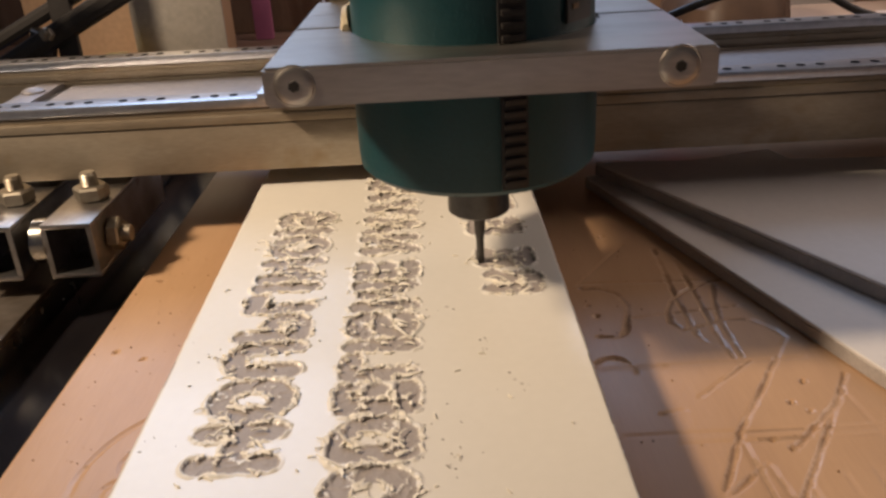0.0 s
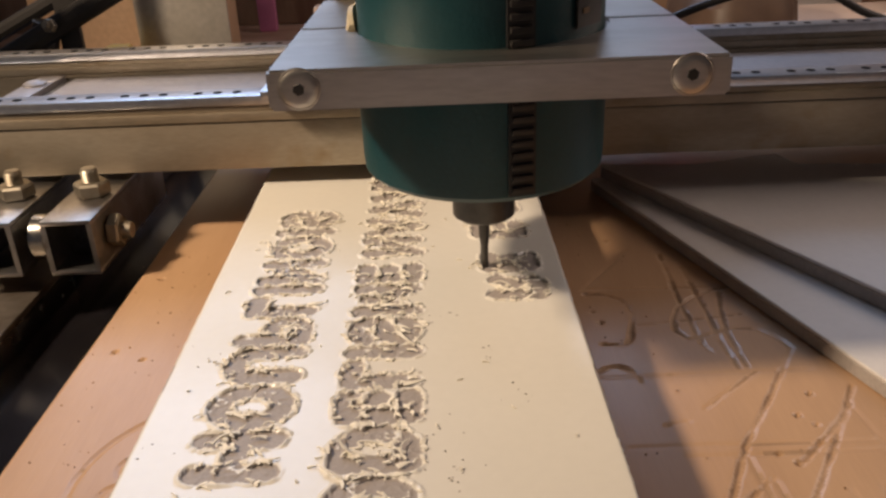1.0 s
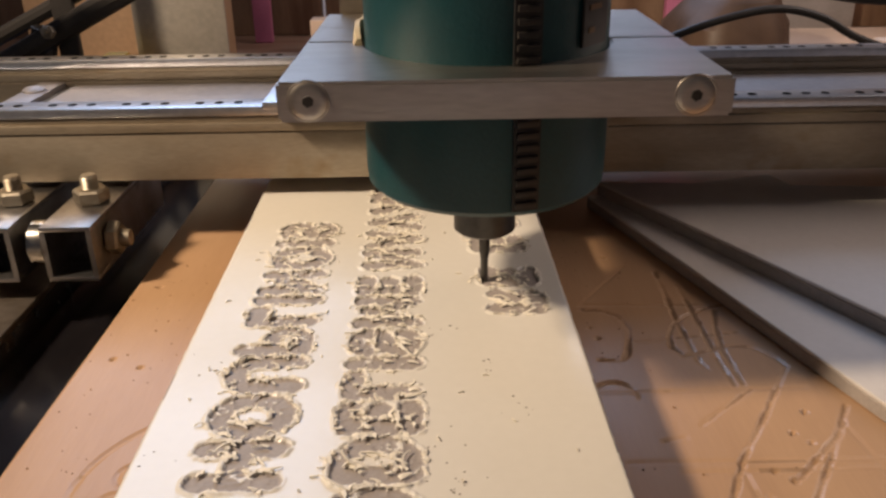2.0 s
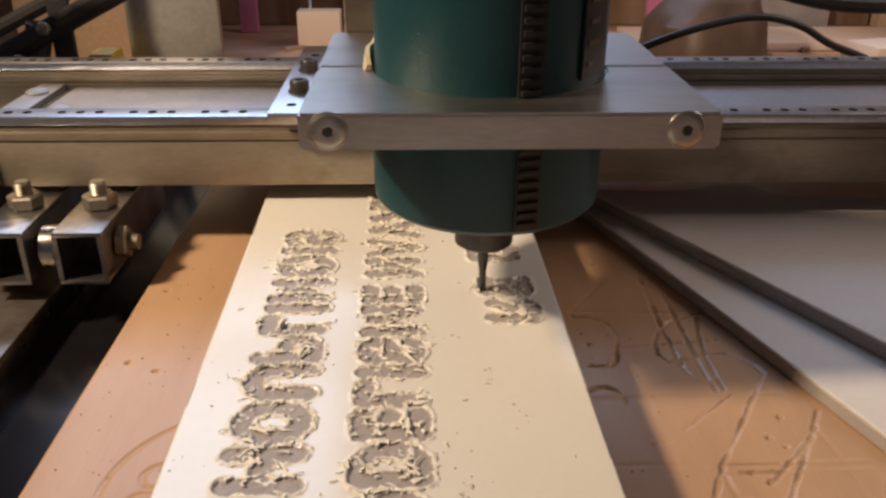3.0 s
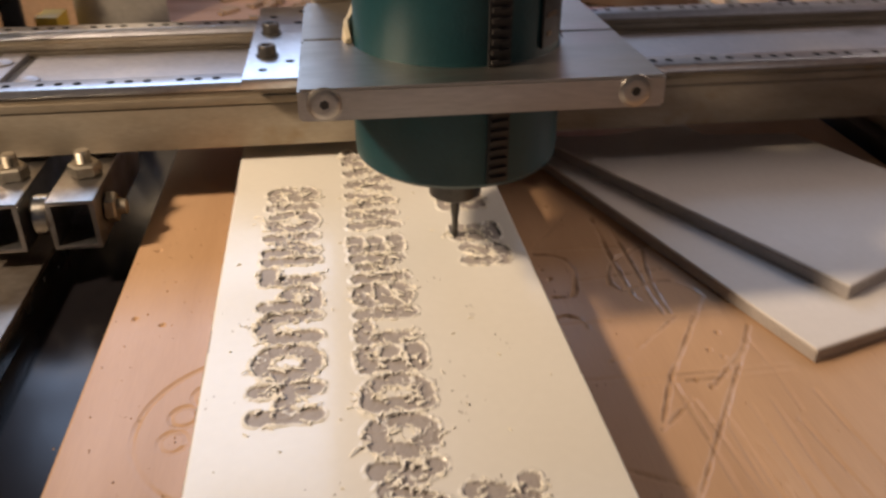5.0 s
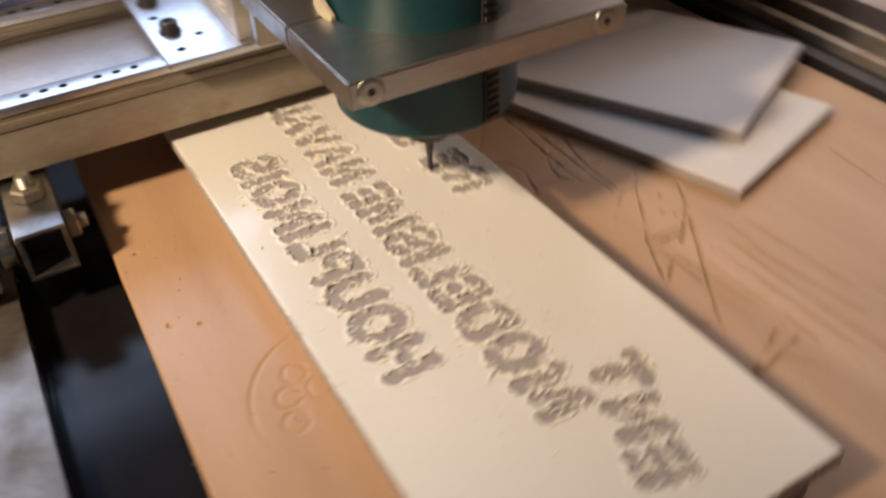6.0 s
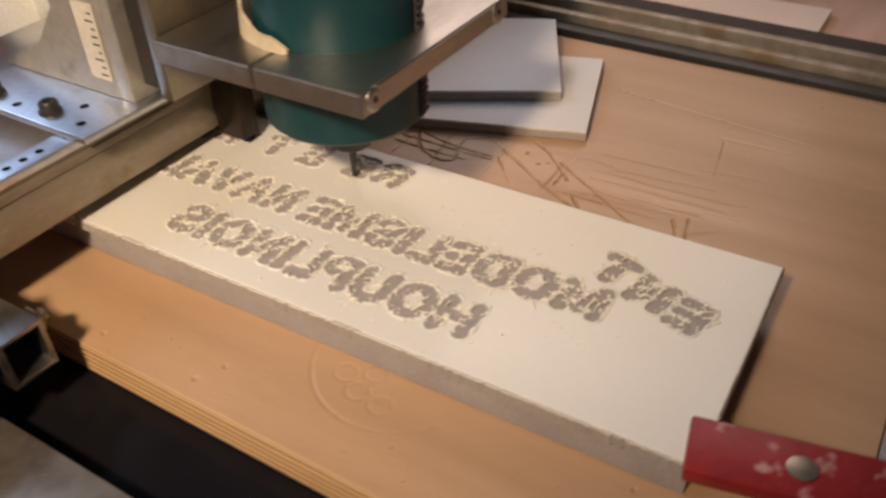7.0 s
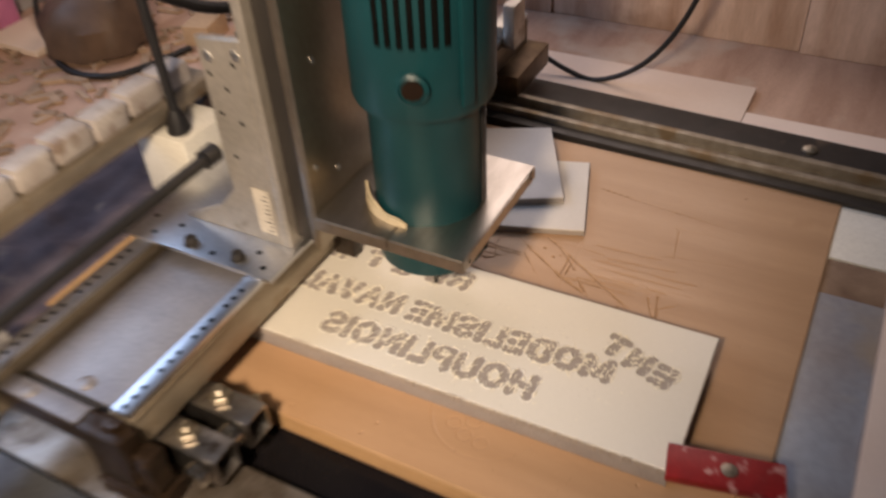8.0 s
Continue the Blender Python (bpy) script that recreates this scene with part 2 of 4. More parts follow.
def single(name, bm, mat, label, category, m=None, group="", kind="", smooth=35):
    ob = new(name, finish(name, bm, mat, smooth))
    if m is not None:
        ob.matrix_world = m
    return tagged(ob, label, category, group, kind)


def B():
    return bmesh.new()


def turned(p, axis_to, spin=0):
    """A matrix that stands a vertical turned solid at p along axis_to."""
    return Matrix.Translation(p) @ Vector(axis_to).to_track_quat("Z", "Y").to_matrix().to_4x4() @ pose(0, 0, 0, 0, 0, spin)


def surface(name, xs, ys, heights, mat, deep_mat, deep, parent=None, label="", kind="", floor_z=None, side_mat=None, cap=None, noise_edge=0.0):
    """A relief: a grid of heights with skirts down to floor_z; faces deeper than `deep` take deep_mat."""
    nx, ny = len(xs), len(ys)
    gx, gy = np.meshgrid(xs, ys, indexing="ij")
    gx, gy = gx.copy(), gy.copy()
    if noise_edge:
        rng = np.random.default_rng(5)
        for arr, sl, sgn in ((gx, (0, slice(None)), 1), (gx, (-1, slice(None)), -1), (gy, (slice(None), 0), 1)):
            n = len(arr[sl])
            wob = np.convolve(rng.normal(size=n), np.ones(7) / 7, "same") + (rng.random(n) > 0.97) * rng.random(n) * 3
            arr[sl] += sgn * np.abs(wob) * noise_edge
    top = np.stack([gx, gy, heights], -1).reshape(-1, 3)
    idx = np.arange(nx * ny).reshape(nx, ny)
    quads = np.stack([idx[:-1, :-1], idx[1:, :-1], idx[1:, 1:], idx[:-1, 1:]], -1).reshape(-1, 4)
    low = heights < deep
    mi = (low[:-1, :-1].astype(int) + low[1:, :-1] + low[1:, 1:] + low[:-1, 1:] >= 2).astype(np.int32).reshape(-1)
    verts, faces, mats = [top], [quads], [mi]
    if floor_z is not None:
        rim = np.concatenate([idx[:, 0], idx[-1, 1:], idx[-2::-1, -1], idx[0, -2:0:-1]])
        base = len(top)
        levels = [floor_z] if cap is None else [cap, floor_z]
        prev = rim
        for k, z in enumerate(levels):
            ring = top[rim].copy()
            ring[:, 2] = z
            verts.append(ring)
            cur = base + np.arange(len(rim))
            base += len(rim)
            faces.append(np.stack([prev, cur, np.roll(cur, -1), np.roll(prev, -1)], -1))
            mats.append(np.full(len(rim), 0 if (cap is not None and k == 0) else 2, np.int32))
            prev = cur
    v, f, mt = np.concatenate(verts), np.concatenate(faces), np.concatenate(mats)
    me = bpy.data.meshes.new(name)
    me.vertices.add(len(v))
    me.vertices.foreach_set("co", v.astype(np.float32).ravel())
    me.loops.add(len(f) * 4)
    me.loops.foreach_set("vertex_index", f.astype(np.int32).ravel())
    me.polygons.add(len(f))
    me.polygons.foreach_set("loop_start", np.arange(0, len(f) * 4, 4, dtype=np.int32))
    me.polygons.foreach_set("material_index", mt)
    me.update(calc_edges=True)
    me.validate()
    for m in (mat, deep_mat, side_mat or mat):
        me.materials.append(m)
    ob = new(name, me)
    ob.parent = parent
    return tagged(ob, label, kind=kind)


def stroke_field(gx, gy, strokes):
    """Distance from every grid point to the nearest of the polylines."""
    d = np.full(gx.shape, 1e3)
    for line in strokes:
        for (ax, ay), (bx, by) in zip(line, line[1:]):
            lo, hi = (min(ax, bx) - 0.006, min(ay, by) - 0.006), (max(ax, bx) + 0.006, max(ay, by) + 0.006)
            i0, i1 = np.searchsorted(gx[:, 0], (lo[0], hi[0]))
            j0, j1 = np.searchsorted(gy[0], (lo[1], hi[1]))
            if i1 <= i0 or j1 <= j0:
                continue
            px, py = gx[i0:i1, j0:j1], gy[i0:i1, j0:j1]
            vx, vy = bx - ax, by - ay
            t = np.clip(((px - ax) * vx + (py - ay) * vy) / (vx * vx + vy * vy + 1e-12), 0, 1)
            d[i0:i1, j0:j1] = np.minimum(d[i0:i1, j0:j1], np.hypot(px - ax - t * vx, py - ay - t * vy))
    return d


def rough_field(nx, ny, cells, seed):
    """Smooth random relief between -1 and 1."""
    rng = np.random.default_rng(seed)
    c = rng.uniform(-1, 1, (cells[0] + 2, cells[1] + 2))
    u, v = np.linspace(0, cells[0], nx), np.linspace(0, cells[1], ny)
    i, j = u.astype(int), v.astype(int)
    fu, fv = (u - i)[:, None], (v - j)[None]
    fu, fv = fu * fu * (3 - 2 * fu), fv * fv * (3 - 2 * fv)
    return (c[i][:, j] * (1 - fu) * (1 - fv) + c[i + 1][:, j] * fu * (1 - fv) + c[i][:, j + 1] * (1 - fu) * fv + c[i + 1][:, j + 1] * fu * fv)


def arc(cx, cy, rx, ry, a0, a1, n=14):
    return [(cx + rx * math.cos(radians(a0 + (a1 - a0) * k / n)), cy + ry * math.sin(radians(a0 + (a1 - a0) * k / n))) for k in range(n + 1)]

# ---- the room and the bench ----
bm = B()
block(bm, -1.6, 1.3, -1.3, 1.35, -0.095, -0.05, 0.003)
single("workbench", bm, BENCH, "old brown wooden workbench top with dust", "workbench", kind="structure")
bm = B()
block(bm, -2.1, 2.3, -2.1, 2.1, -0.90, -0.85, 0)
single("floor", bm, PLASTER, "plain workshop floor", "floor", kind="structure", smooth=0)
bm = B()
block(bm, -2.1, 2.3, -2.1, 2.1, 1.95, 2.0, 0)
single("ceiling", bm, PLASTER, "plain workshop ceiling", "ceiling", kind="structure", smooth=0)
for name, x0, x1, y0, y1 in (("wall_west", -2.1, -2.05, -2.1, 2.1), ("wall_south", -2.05, 2.25, -2.1, -2.05), ("wall_north", -2.05, 2.25, 2.05, 2.1), ("wall_east", 2.25, 2.3, -2.1, 2.1)):
    bm = B()
    block(bm, x0, x1, y0, y1, -0.85, 1.95, 0)
    single(name, bm, PLASTER, "plain workshop wall", "wall", kind="structure", smooth=0)

# black glossy base board under the machine
bm = B()
block(bm, -0.34, 0.42, -0.265, 0.47, -0.0495, -0.0195, 0.002)
single("base_board", bm, BLACK_GLOSS, "glossy black base board on the workbench", "board")

# plank wall behind the bench
planks = thing("plank_wall", "rough brown plank wall behind the workbench", "wall")
tagged(planks, kind="structure")
for k in range(16):
    bm = B()
    x = -1.45 + k * 0.165
    block(bm, x, x + 0.160, 0.950 + 0.006 * (k % 3), 0.980, -0.0495, 0.30, 0.003)
    part("plank", bm, WALL_DARK, planks)
side = thing("side_plank_wall", "worn brown planks standing beside the workbench", "wall")
tagged(side, kind="structure")
for k in range(7):
    bm = B()
    y = -1.2 + k * 0.34
    block(bm, 0.695 + 0.004 * (k % 2), 0.715, y, y + 0.339, -0.0495, 0.13, 0.0015)
    part("plank", bm, WALL_WOOD, side)

# ---- plywood bed with old engravings ----
xs = np.linspace(-0.1010, 0.313, 514)
ys = np.concatenate([np.linspace(-0.2735, 0.135, 510), np.linspace(0.142, 0.245, 14)])
gx, gy = np.meshgrid(xs, ys, indexing="ij")
cuts = []
# an eight-sided loop, half a second one, three leaning strokes and a bowl
cuts.append([(0.086, 0.0165), (0.094, 0.0155), (0.100, 0.011), (0.102, 0.000), (0.098, -0.017), (0.095, -0.022), (0.087, -0.021)])
cuts.append(arc(0.0885, -0.0445, 0.0075, 0.0090, 140, -10))
cuts += [[(0.124, 0.050), (0.122, 0.010), (0.122, -0.023), (0.124, -0.029)], [(0.130, 0.037), (0.130, -0.001), (0.129, -0.025), (0.130, -0.039)],
         [(0.139, 0.014), (0.135, -0.001), (0.133, -0.017), (0.133, -0.039)]]
cuts.append([(0.146, 0.019), (0.138, 0.0175), (0.127, 0.011), (0.120, 0.004), (0.116, -0.005), (0.115, -0.013), (0.118, -0.0195), (0.127, -0.0165), (0.135, -0.013), (0.144, -0.014), (0.150, -0.022), (0.152, -0.028)])
# long scratches between the loops and the end of the bed
cuts.append([(0.151, -0.029), (0.136, -0.053), (0.119, -0.079), (0.104, -0.109)])
cuts.append([(0.135, -0.041), (0.112, -0.061)])
cuts.append([(0.162, -0.052), (0.152, -0.068), (0.133, -0.087)])
cuts.append([(0.158, -0.060), (0.144, -0.081), (0.116, -0.124), (0.103, -0.144)])
cuts += [[(0.098, -0.069), (0.106, -0.067)], [(0.086, -0.126), (0.104, -0.136)], [(0.122, -0.094), (0.104, -0.109)],
         [(0.127, -0.161), (0.096, -0.168)], [(0.122, -0.154), (0.097, -0.166)]]
faint = [[(0.087, 0.021), (0.138, 0.019)], [(0.082, -0.042), (0.153, -0.041)], [(0.102, -0.009), (0.143, -0.003)],
         [(0.085, -0.079), (0.168, -0.079)], [(0.100, -0.084), (0.166, -0.083)], [(0.086, 0.020), (0.111, 0.056)],
         [(0.157, -0.061), (0.159, -0.080), (0.158, -0.105)], [(0.118, -0.081), (0.119, -0.143)], [(0.122, -0.095), (0.127, -0.154)],
         [(0.130, -0.102), (0.132, -0.166)], [(0.150, -0.098), (0.149, -0.138), (0.151, -0.184)], [(0.155, -0.109), (0.159, -0.149), (0.161, -0.165)],
         [(0.129, -0.108), (0.128, -0.150)], [(0.110, -0.162), (0.121, -0.176)], [(0.141, -0.100), (0.142, -0.175)], [(0.168, -0.095), (0.171, -0.150)],
         [(0.250, -0.071), (0.236, -0.179), (0.233, -0.203)], [(0.219, -0.150), (0.219, -0.190)], [(0.178, -0.152), (0.187, -0.209)], [(0.215, -0.154), (0.176, -0.160)]]
# the round badge half hidden by the sheet
badge = [arc(-0.037, -0.088, 0.0405, 0.0405, 100, 262, 26)]
for cx, cy in ((-0.055, -0.070), (-0.0615, -0.081), (-0.0635, -0.094), (-0.049, -0.082)):
    badge.append(arc(cx, cy, 0.0048, 0.0055, 0, 330, 12))
d1, d2, d3 = stroke_field(gx, gy, cuts), stroke_field(gx, gy, faint), stroke_field(gx, gy, badge)
nx, ny = gx.shape
wob = rough_field(nx, ny, (110, 110), 3)
patch = rough_field(nx, ny, (26, 26), 4)
relief = 0.00022 * rough_field(nx, ny, (9, 9), 2)
relief -= 0.0011 * np.clip((0.00085 + 0.0004 * wob - d1) / 0.0006, 0, 1) * np.clip(0.8 + 1.3 * patch, 0.42, 1)
relief += 0.0001 * np.clip((0.0018 + 0.0006 * wob - d1) / 0.0008, 0, 1) * (d1 > 0.0011)
relief -= 0.00046 * np.clip((0.0009 - d2) / 0.0006, 0, 1) * np.clip(0.8 + patch, 0.55, 1)
relief -= 0.0006 * np.clip((0.0008 - d3) / 0.0006, 0, 1) * np.clip(0.8 + patch, 0.3, 1)
rng = np.random.default_rng(11)
holes = [(0.147, -0.055), (0.139, -0.066), (0.127, -0.084), (0.131, -0.088), (0.089, -0.006), (0.087, 0.002), (-0.091, 0.044), (-0.091, -0.015), (-0.079, -0.021), (0.104, 0.066), (0.143, -0.071), (0.285, -0.195), (-0.050, -0.200)]
for hx, hy in holes:
    dd = np.hypot(gx - hx, gy - hy)
    relief -= 0.0016 * np.clip((0.0011 + 0.0004 * wob - dd) / 0.0006, 0, 1)
bed = thing("plywood_bed", "tan plywood machine bed scarred with old engraved grooves", "board")
surface("panel", xs, ys, relief, BED, BED_CUT, -0.00054, bed, "tan plywood face with shallow grooves", floor_z=-0.018, side_mat=PLY_EDGE)

for k in range(5):
    bm = B()
    block(bm, -0.1014 - 0.0002 * (k % 2), -0.1009, -0.270, 0.243, -0.0175 + 0.0034 * k, -0.0175 + 0.0034 * k + 0.0019, 0.0002)
    part("ply", bm, PLY_EDGE if k % 2 else BED, bed)

# ---- the engraved two-layer sheet ----
S = 0.168  # half of the letter stroke, in cap heights


def glyph(ch):
    """Strokes of one capital in a box of its width and height 1."""
    a, b = 0.15, 0.85
    w = {"M": 0.98, "O": 0.92, "D": 0.84, "E": 0.70, "L": 0.66, "I": 0.30, "S": 0.78, "N": 0.86, "A": 0.92, "V": 0.88, "H": 0.86, "U": 0.86, "P": 0.76, "R": 0.82, "T": 0.76}[ch]
    r, m = w - 0.15, w / 2
    s = {
        "H": [[(a, a), (a, b)], [(r, a), (r, b)], [(a, 0.5), (r, 0.5)]],
        "O": [arc(m, 0.5, m - a, 0.35, 0, 360, 24)],
        "U": [[(a, b), (a, 0.4)] + arc(m, 0.4, m - a, 0.25, 180, 360) + [(r, b)]],
        "P": [[(a, a), (a, b), (m, b)] + arc(m, 0.66, r - m, 0.19, 90, -90) + [(a, 0.47)]],
        "R": [[(a, a), (a, b), (m, b)] + arc(m, 0.67, r - m, 0.18, 90, -90) + [(a, 0.49)], [(m, 0.49), (r, a)]],
        "L": [[(a, b), (a, a), (r, a)]],
        "I": [[(m, a), (m, b)]],
        "N": [[(a, a), (a, b), (r, a), (r, b)]],
        "S": [arc(m, 0.675, m - a, 0.175, 30, 270) + arc(m, 0.325, m - a, 0.175, 90, -150)],
        "M": [[(a, a), (a, b), (m, 0.25), (r, b), (r, a)]],
        "D": [[(a, a), (a, b), (m * 0.9, b)] + arc(m * 0.9, 0.5, r - m * 0.9, 0.35, 90, -90) + [(a, a)]],
        "E": [[(r, a), (a, a), (a, b), (r, b)], [(a, 0.5), (r * 0.92, 0.5)]],
        "A": [[(a, a), (m, b), (r, a)], [(0.24, 0.36), (w - 0.24, 0.36)]],
        "V": [[(a, b), (m, a), (r, b)]],
        "T": [[(a, b), (r, b)], [(m, a), (m, b)]],
    }[ch]
    return w, s


def set_word(word, x_base, cap_h, y0, y1):
    """Mirror-written word: it reads along +y with its letters' tops towards +x."""
    out, gap = [], 0.015
    total = sum(glyph(c)[0] for c in word) + gap * (len(word) - 1)
    k, s = (y1 - y0) / total, 0.0
    for c in word:
        w, strokes = glyph(c)
        out += [[(x_base + cap_h * h, y0 + k * (s + u)) for u, h in line] for line in strokes]
        s += w + gap
    return out


def set_letter(ch, x, y, size, turn, wide=1.0):
    """One mirror-written letter whose lower start corner lies at (x, y), turned by degrees."""
    c, s = math.cos(radians(turn)), math.sin(radians(turn))
    return [[(x + size * (h * c + u * wide * s), y + size * (u * wide * c - h * s)) for u, h in line] for line in glyph(ch)[1]]


CAP = 0.0225
writing = set_word("HOUPLINOIS", -0.0352, 0.0250, -0.1170, 0.0560)
writing += set_word("MODELISME", 0.0008, 0.0242, -0.1605, 0.0015)
writing += set_word("NAVAL", 0.0012, 0.0242, 0.0075, 0.0980)
writing += set_letter("R", 0.0467, -0.0290, 0.0205, 6, 1.05) + set_letter("E", 0.0460, -0.0085, 0.0205, 3, 1.1)
writing += set_letter("E", 0.0447, 0.0200, 0.0212, -2, 1.15) + set_letter("T", 0.0442, 0.0435, 0.0212, -4, 1.25)
writing += set_letter("M", 0.0427, 0.0775, 0.0212, -7, 1.3)
writing += set_letter("E", 0.0110, -0.1972, 0.0215, 16, 1.1) + set_letter("N", 0.0170, -0.1803, 0.0215, 16, 1.05) + set_letter("T", 0.0250, -0.1612, 0.0215, 15, 1.2)

TOP = 0.0239
sx0, sx1, sy0, sy1 = -0.0508, 0.0757, -0.2195, 0.165
xs = np.linspace(sx0, sx1, 262)
ys = np.concatenate([np.linspace(sy0, 0.118, 720), np.linspace(0.122, sy1, 10)])
gx, gy = np.meshgrid(xs, ys, indexing="ij")
nx, ny = gx.shape
d = stroke_field(gx, gy, writing)
jag = rough_field(nx, ny, (170, 420), 21)
broad = rough_field(nx, ny, (40, 110), 22)
half = CAP * S + 0.00030 * jag + 0.00028 * broad
inside = np.clip((half - d) / 0.0007, 0, 1)
burr = np.clip(1 - np.abs(d - half - 0.0002) / 0.0009, 0, 1) * np.clip(0.50 + 1.0 * rough_field(nx, ny, (80, 220), 23), 0, 1)
ridge = np.clip(0.3 - np.abs(rough_field(nx, ny, (60, 170), 25)), 0, 0.3) * np.clip(rough_field(nx, ny, (24, 70), 26) + 0.35, 0, 1)
top = TOP + 0.00006 * rough_field(nx, ny, (6, 16), 24) - inside * (0.00048 + 0.00005 * jag - 0.0018 * ridge) + 0.0009 * burr
# rounded rim of the sheet
edge = np.minimum(np.minimum(gx - sx0, sx1 - gx), np.minimum(gy - sy0, sy1 - gy))
top -= 0.0006 * np.clip(1 - edge / 0.0012, 0, 1) ** 2
# the sheet lies slightly askew on the bed
ASKEW = Matrix.Translation((0, -0.1, 0)) @ pose(0, 0, 0, 0, 0, 0.9) @ Matrix.Translation((0, 0.1, 0))
plate = thing("engraved_plate", "white plastic plate with grey core, mirror-written letters freshly milled", "plate", ASKEW)
surface("slab", xs, ys, top, WHITE_CAP, GREY_CORE, TOP - 0.00024, plate, "white face over a grey core", floor_z=TOP - 0.0066, side_mat=CORE_PALE, cap=TOP - 0.0016, noise_edge=0.0008)

bm = B()
block(bm, sx0 + 0.0050, sx1 - 0.0060, sy0 + 0.0040, 0.150, 0.0004, TOP - 0.0068, 0.0006)
single("spacer_board", bm, SPACER, "grey spacer board under the engraved plate", "board", ASKEW)

# curled shavings that cling to the letters' rims
rng = np.random.default_rng(31)
verts, faces = [], []


def curl(p, heading, length, width, lift, bend):
    """A thin curled ribbon of plastic starting at p."""
    n, base = 5, len(verts)
    pos, ang = Vector(p), heading
    for k in range(n + 1):
        t = k / n
        side_v = Vector((-math.sin(ang), math.cos(ang), 0.35 * math.sin(3 * t)))
        w = width * (1 - 0.75 * t)
        verts.append(tuple(pos - side_v * w / 2))
        verts.append(tuple(pos + side_v * w / 2))
        pos = pos + Vector((math.cos(ang), math.sin(ang), lift * math.cos(t * 3.4))) * (length / n)
        pos.z = max(pos.z, TOP + 0.0001)
        ang += bend / n
    for k in range(n):
        faces.append((base + 2 * k, base + 2 * k + 1, base + 2 * k + 3, base + 2 * k + 2))


for line in writing:
    for (ax, ay), (bx, by) in zip(line, line[1:]):
        seg = math.hypot(bx - ax, by - ay)
        ang = math.atan2(by - ay, bx - ax)
        for _ in range(int(seg / 0.00085 + rng.random())):
            t, s = rng.random(), rng.choice((-1, 1))
            off = CAP * S * (rng.uniform(0.1, 0.8) if rng.random() < 0.08 else rng.uniform(0.88, 1.2)) * s
            p = (ax + t * (bx - ax) - math.sin(ang) * off, ay + t * (by - ay) + math.cos(ang) * off, TOP + 0.0001)
            curl(p, ang + rng.normal(0, 0.6) + (math.pi if rng.random() < 0.5 else 0), 0.0013 + rng.exponential(0.0012), 0.0007 + 0.0010 * rng.random(), rng.uniform(0.0, 0.40), rng.normal(0, 1.5))
for _ in range(60):
    curl((rng.uniform(-0.045, 0.065), rng.uniform(-0.20, 0.06), TOP + 0.0001), rng.uniform(0, 6.28), rng.uniform(0.0008, 0.0026), rng.uniform(0.0003, 0.0007), 0.25, rng.normal(0, 2))
me = bpy.data.meshes.new("shavings")
me.from_pydata(verts, [], faces)
me.materials.append(SHAVING)
ob = new("shavings", me)
ob.matrix_world = ASKEW
tagged(ob, "curled cream plastic shavings along the milled letters", "shavings", kind="stuff")
mod = ob.modifiers.new("thickness", "SOLIDIFY")
mod.thickness = 0.00030

# grey flecks strewn over the sheet beside the letters
verts, faces = [], []
for cx, cy, n in ((0.031, -0.040, 9), (0.030, -0.100, 9), (0.034, -0.115, 12), (0.046, -0.060, 6), (0.052, -0.085, 6), (-0.040, -0.060, 7), (-0.044, -0.105, 7), (-0.012, -0.150, 6), (0.040, -0.150, 8)):
    for _ in range(n):
        x, y = cx + rng.normal(0, 0.0045), cy + rng.normal(0, 0.0035)
        r, a = rng.uniform(0.0002, 0.0005), rng.uniform(0, 6.28)
        base = len(verts)
        for k in range(4):
            verts.append((x + r * rng.uniform(0.6, 1.4) * math.cos(a + 1.57 * k), y + 0.6 * r * math.sin(a + 1.57 * k), TOP + 0.0001))
        verts.append((x, y, TOP + 0.0001 + r * 0.7))
        faces += [(base + k, base + (k + 1) % 4, base + 4) for k in range(4)]
me = bpy.data.meshes.new("dirt_flecks")
me.from_pydata(verts, [], faces)
me.materials.append(GREY_CORE)
ob = new("dirt_flecks", me)
ob.matrix_world = ASKEW
tagged(ob, "grey plastic flecks strewn over the white plate", "flecks", kind="stuff")

# sawdust and crumbs on the bed
verts, faces = [], []
for _ in range(380):
    if rng.random() < 0.6:
        x, y = rng.uniform(0.072, 0.30), rng.uniform(-0.26, 0.10)
    else:
        x, y = rng.uniform(-0.105, -0.053), rng.uniform(-0.25, 0.09)
    if abs(x - 0.19) < 0.06 and y > -0.06:
        continue
    r, a = rng.uniform(0.00015, 0.00055), rng.uniform(0, 6.28)
    base = len(verts)
    for k in range(3):
        verts.append((x + r * math.cos(a + 2.1 * k), y + r * math.sin(a + 2.1 * k), 0.0001))
    verts.append((x, y, 0.0001 + r * 1.2))
    faces += [(base, base + 1, base + 3), (base + 1, base + 2, base + 3), (base + 2, base, base + 3)]
me = bpy.data.meshes.new("sawdust")
me.from_pydata(verts, [], faces)
me.materials.append(BED_CUT)
tagged(new("sawdust", me), "fine brown sawdust crumbs on the plywood", "sawdust", kind="stuff")


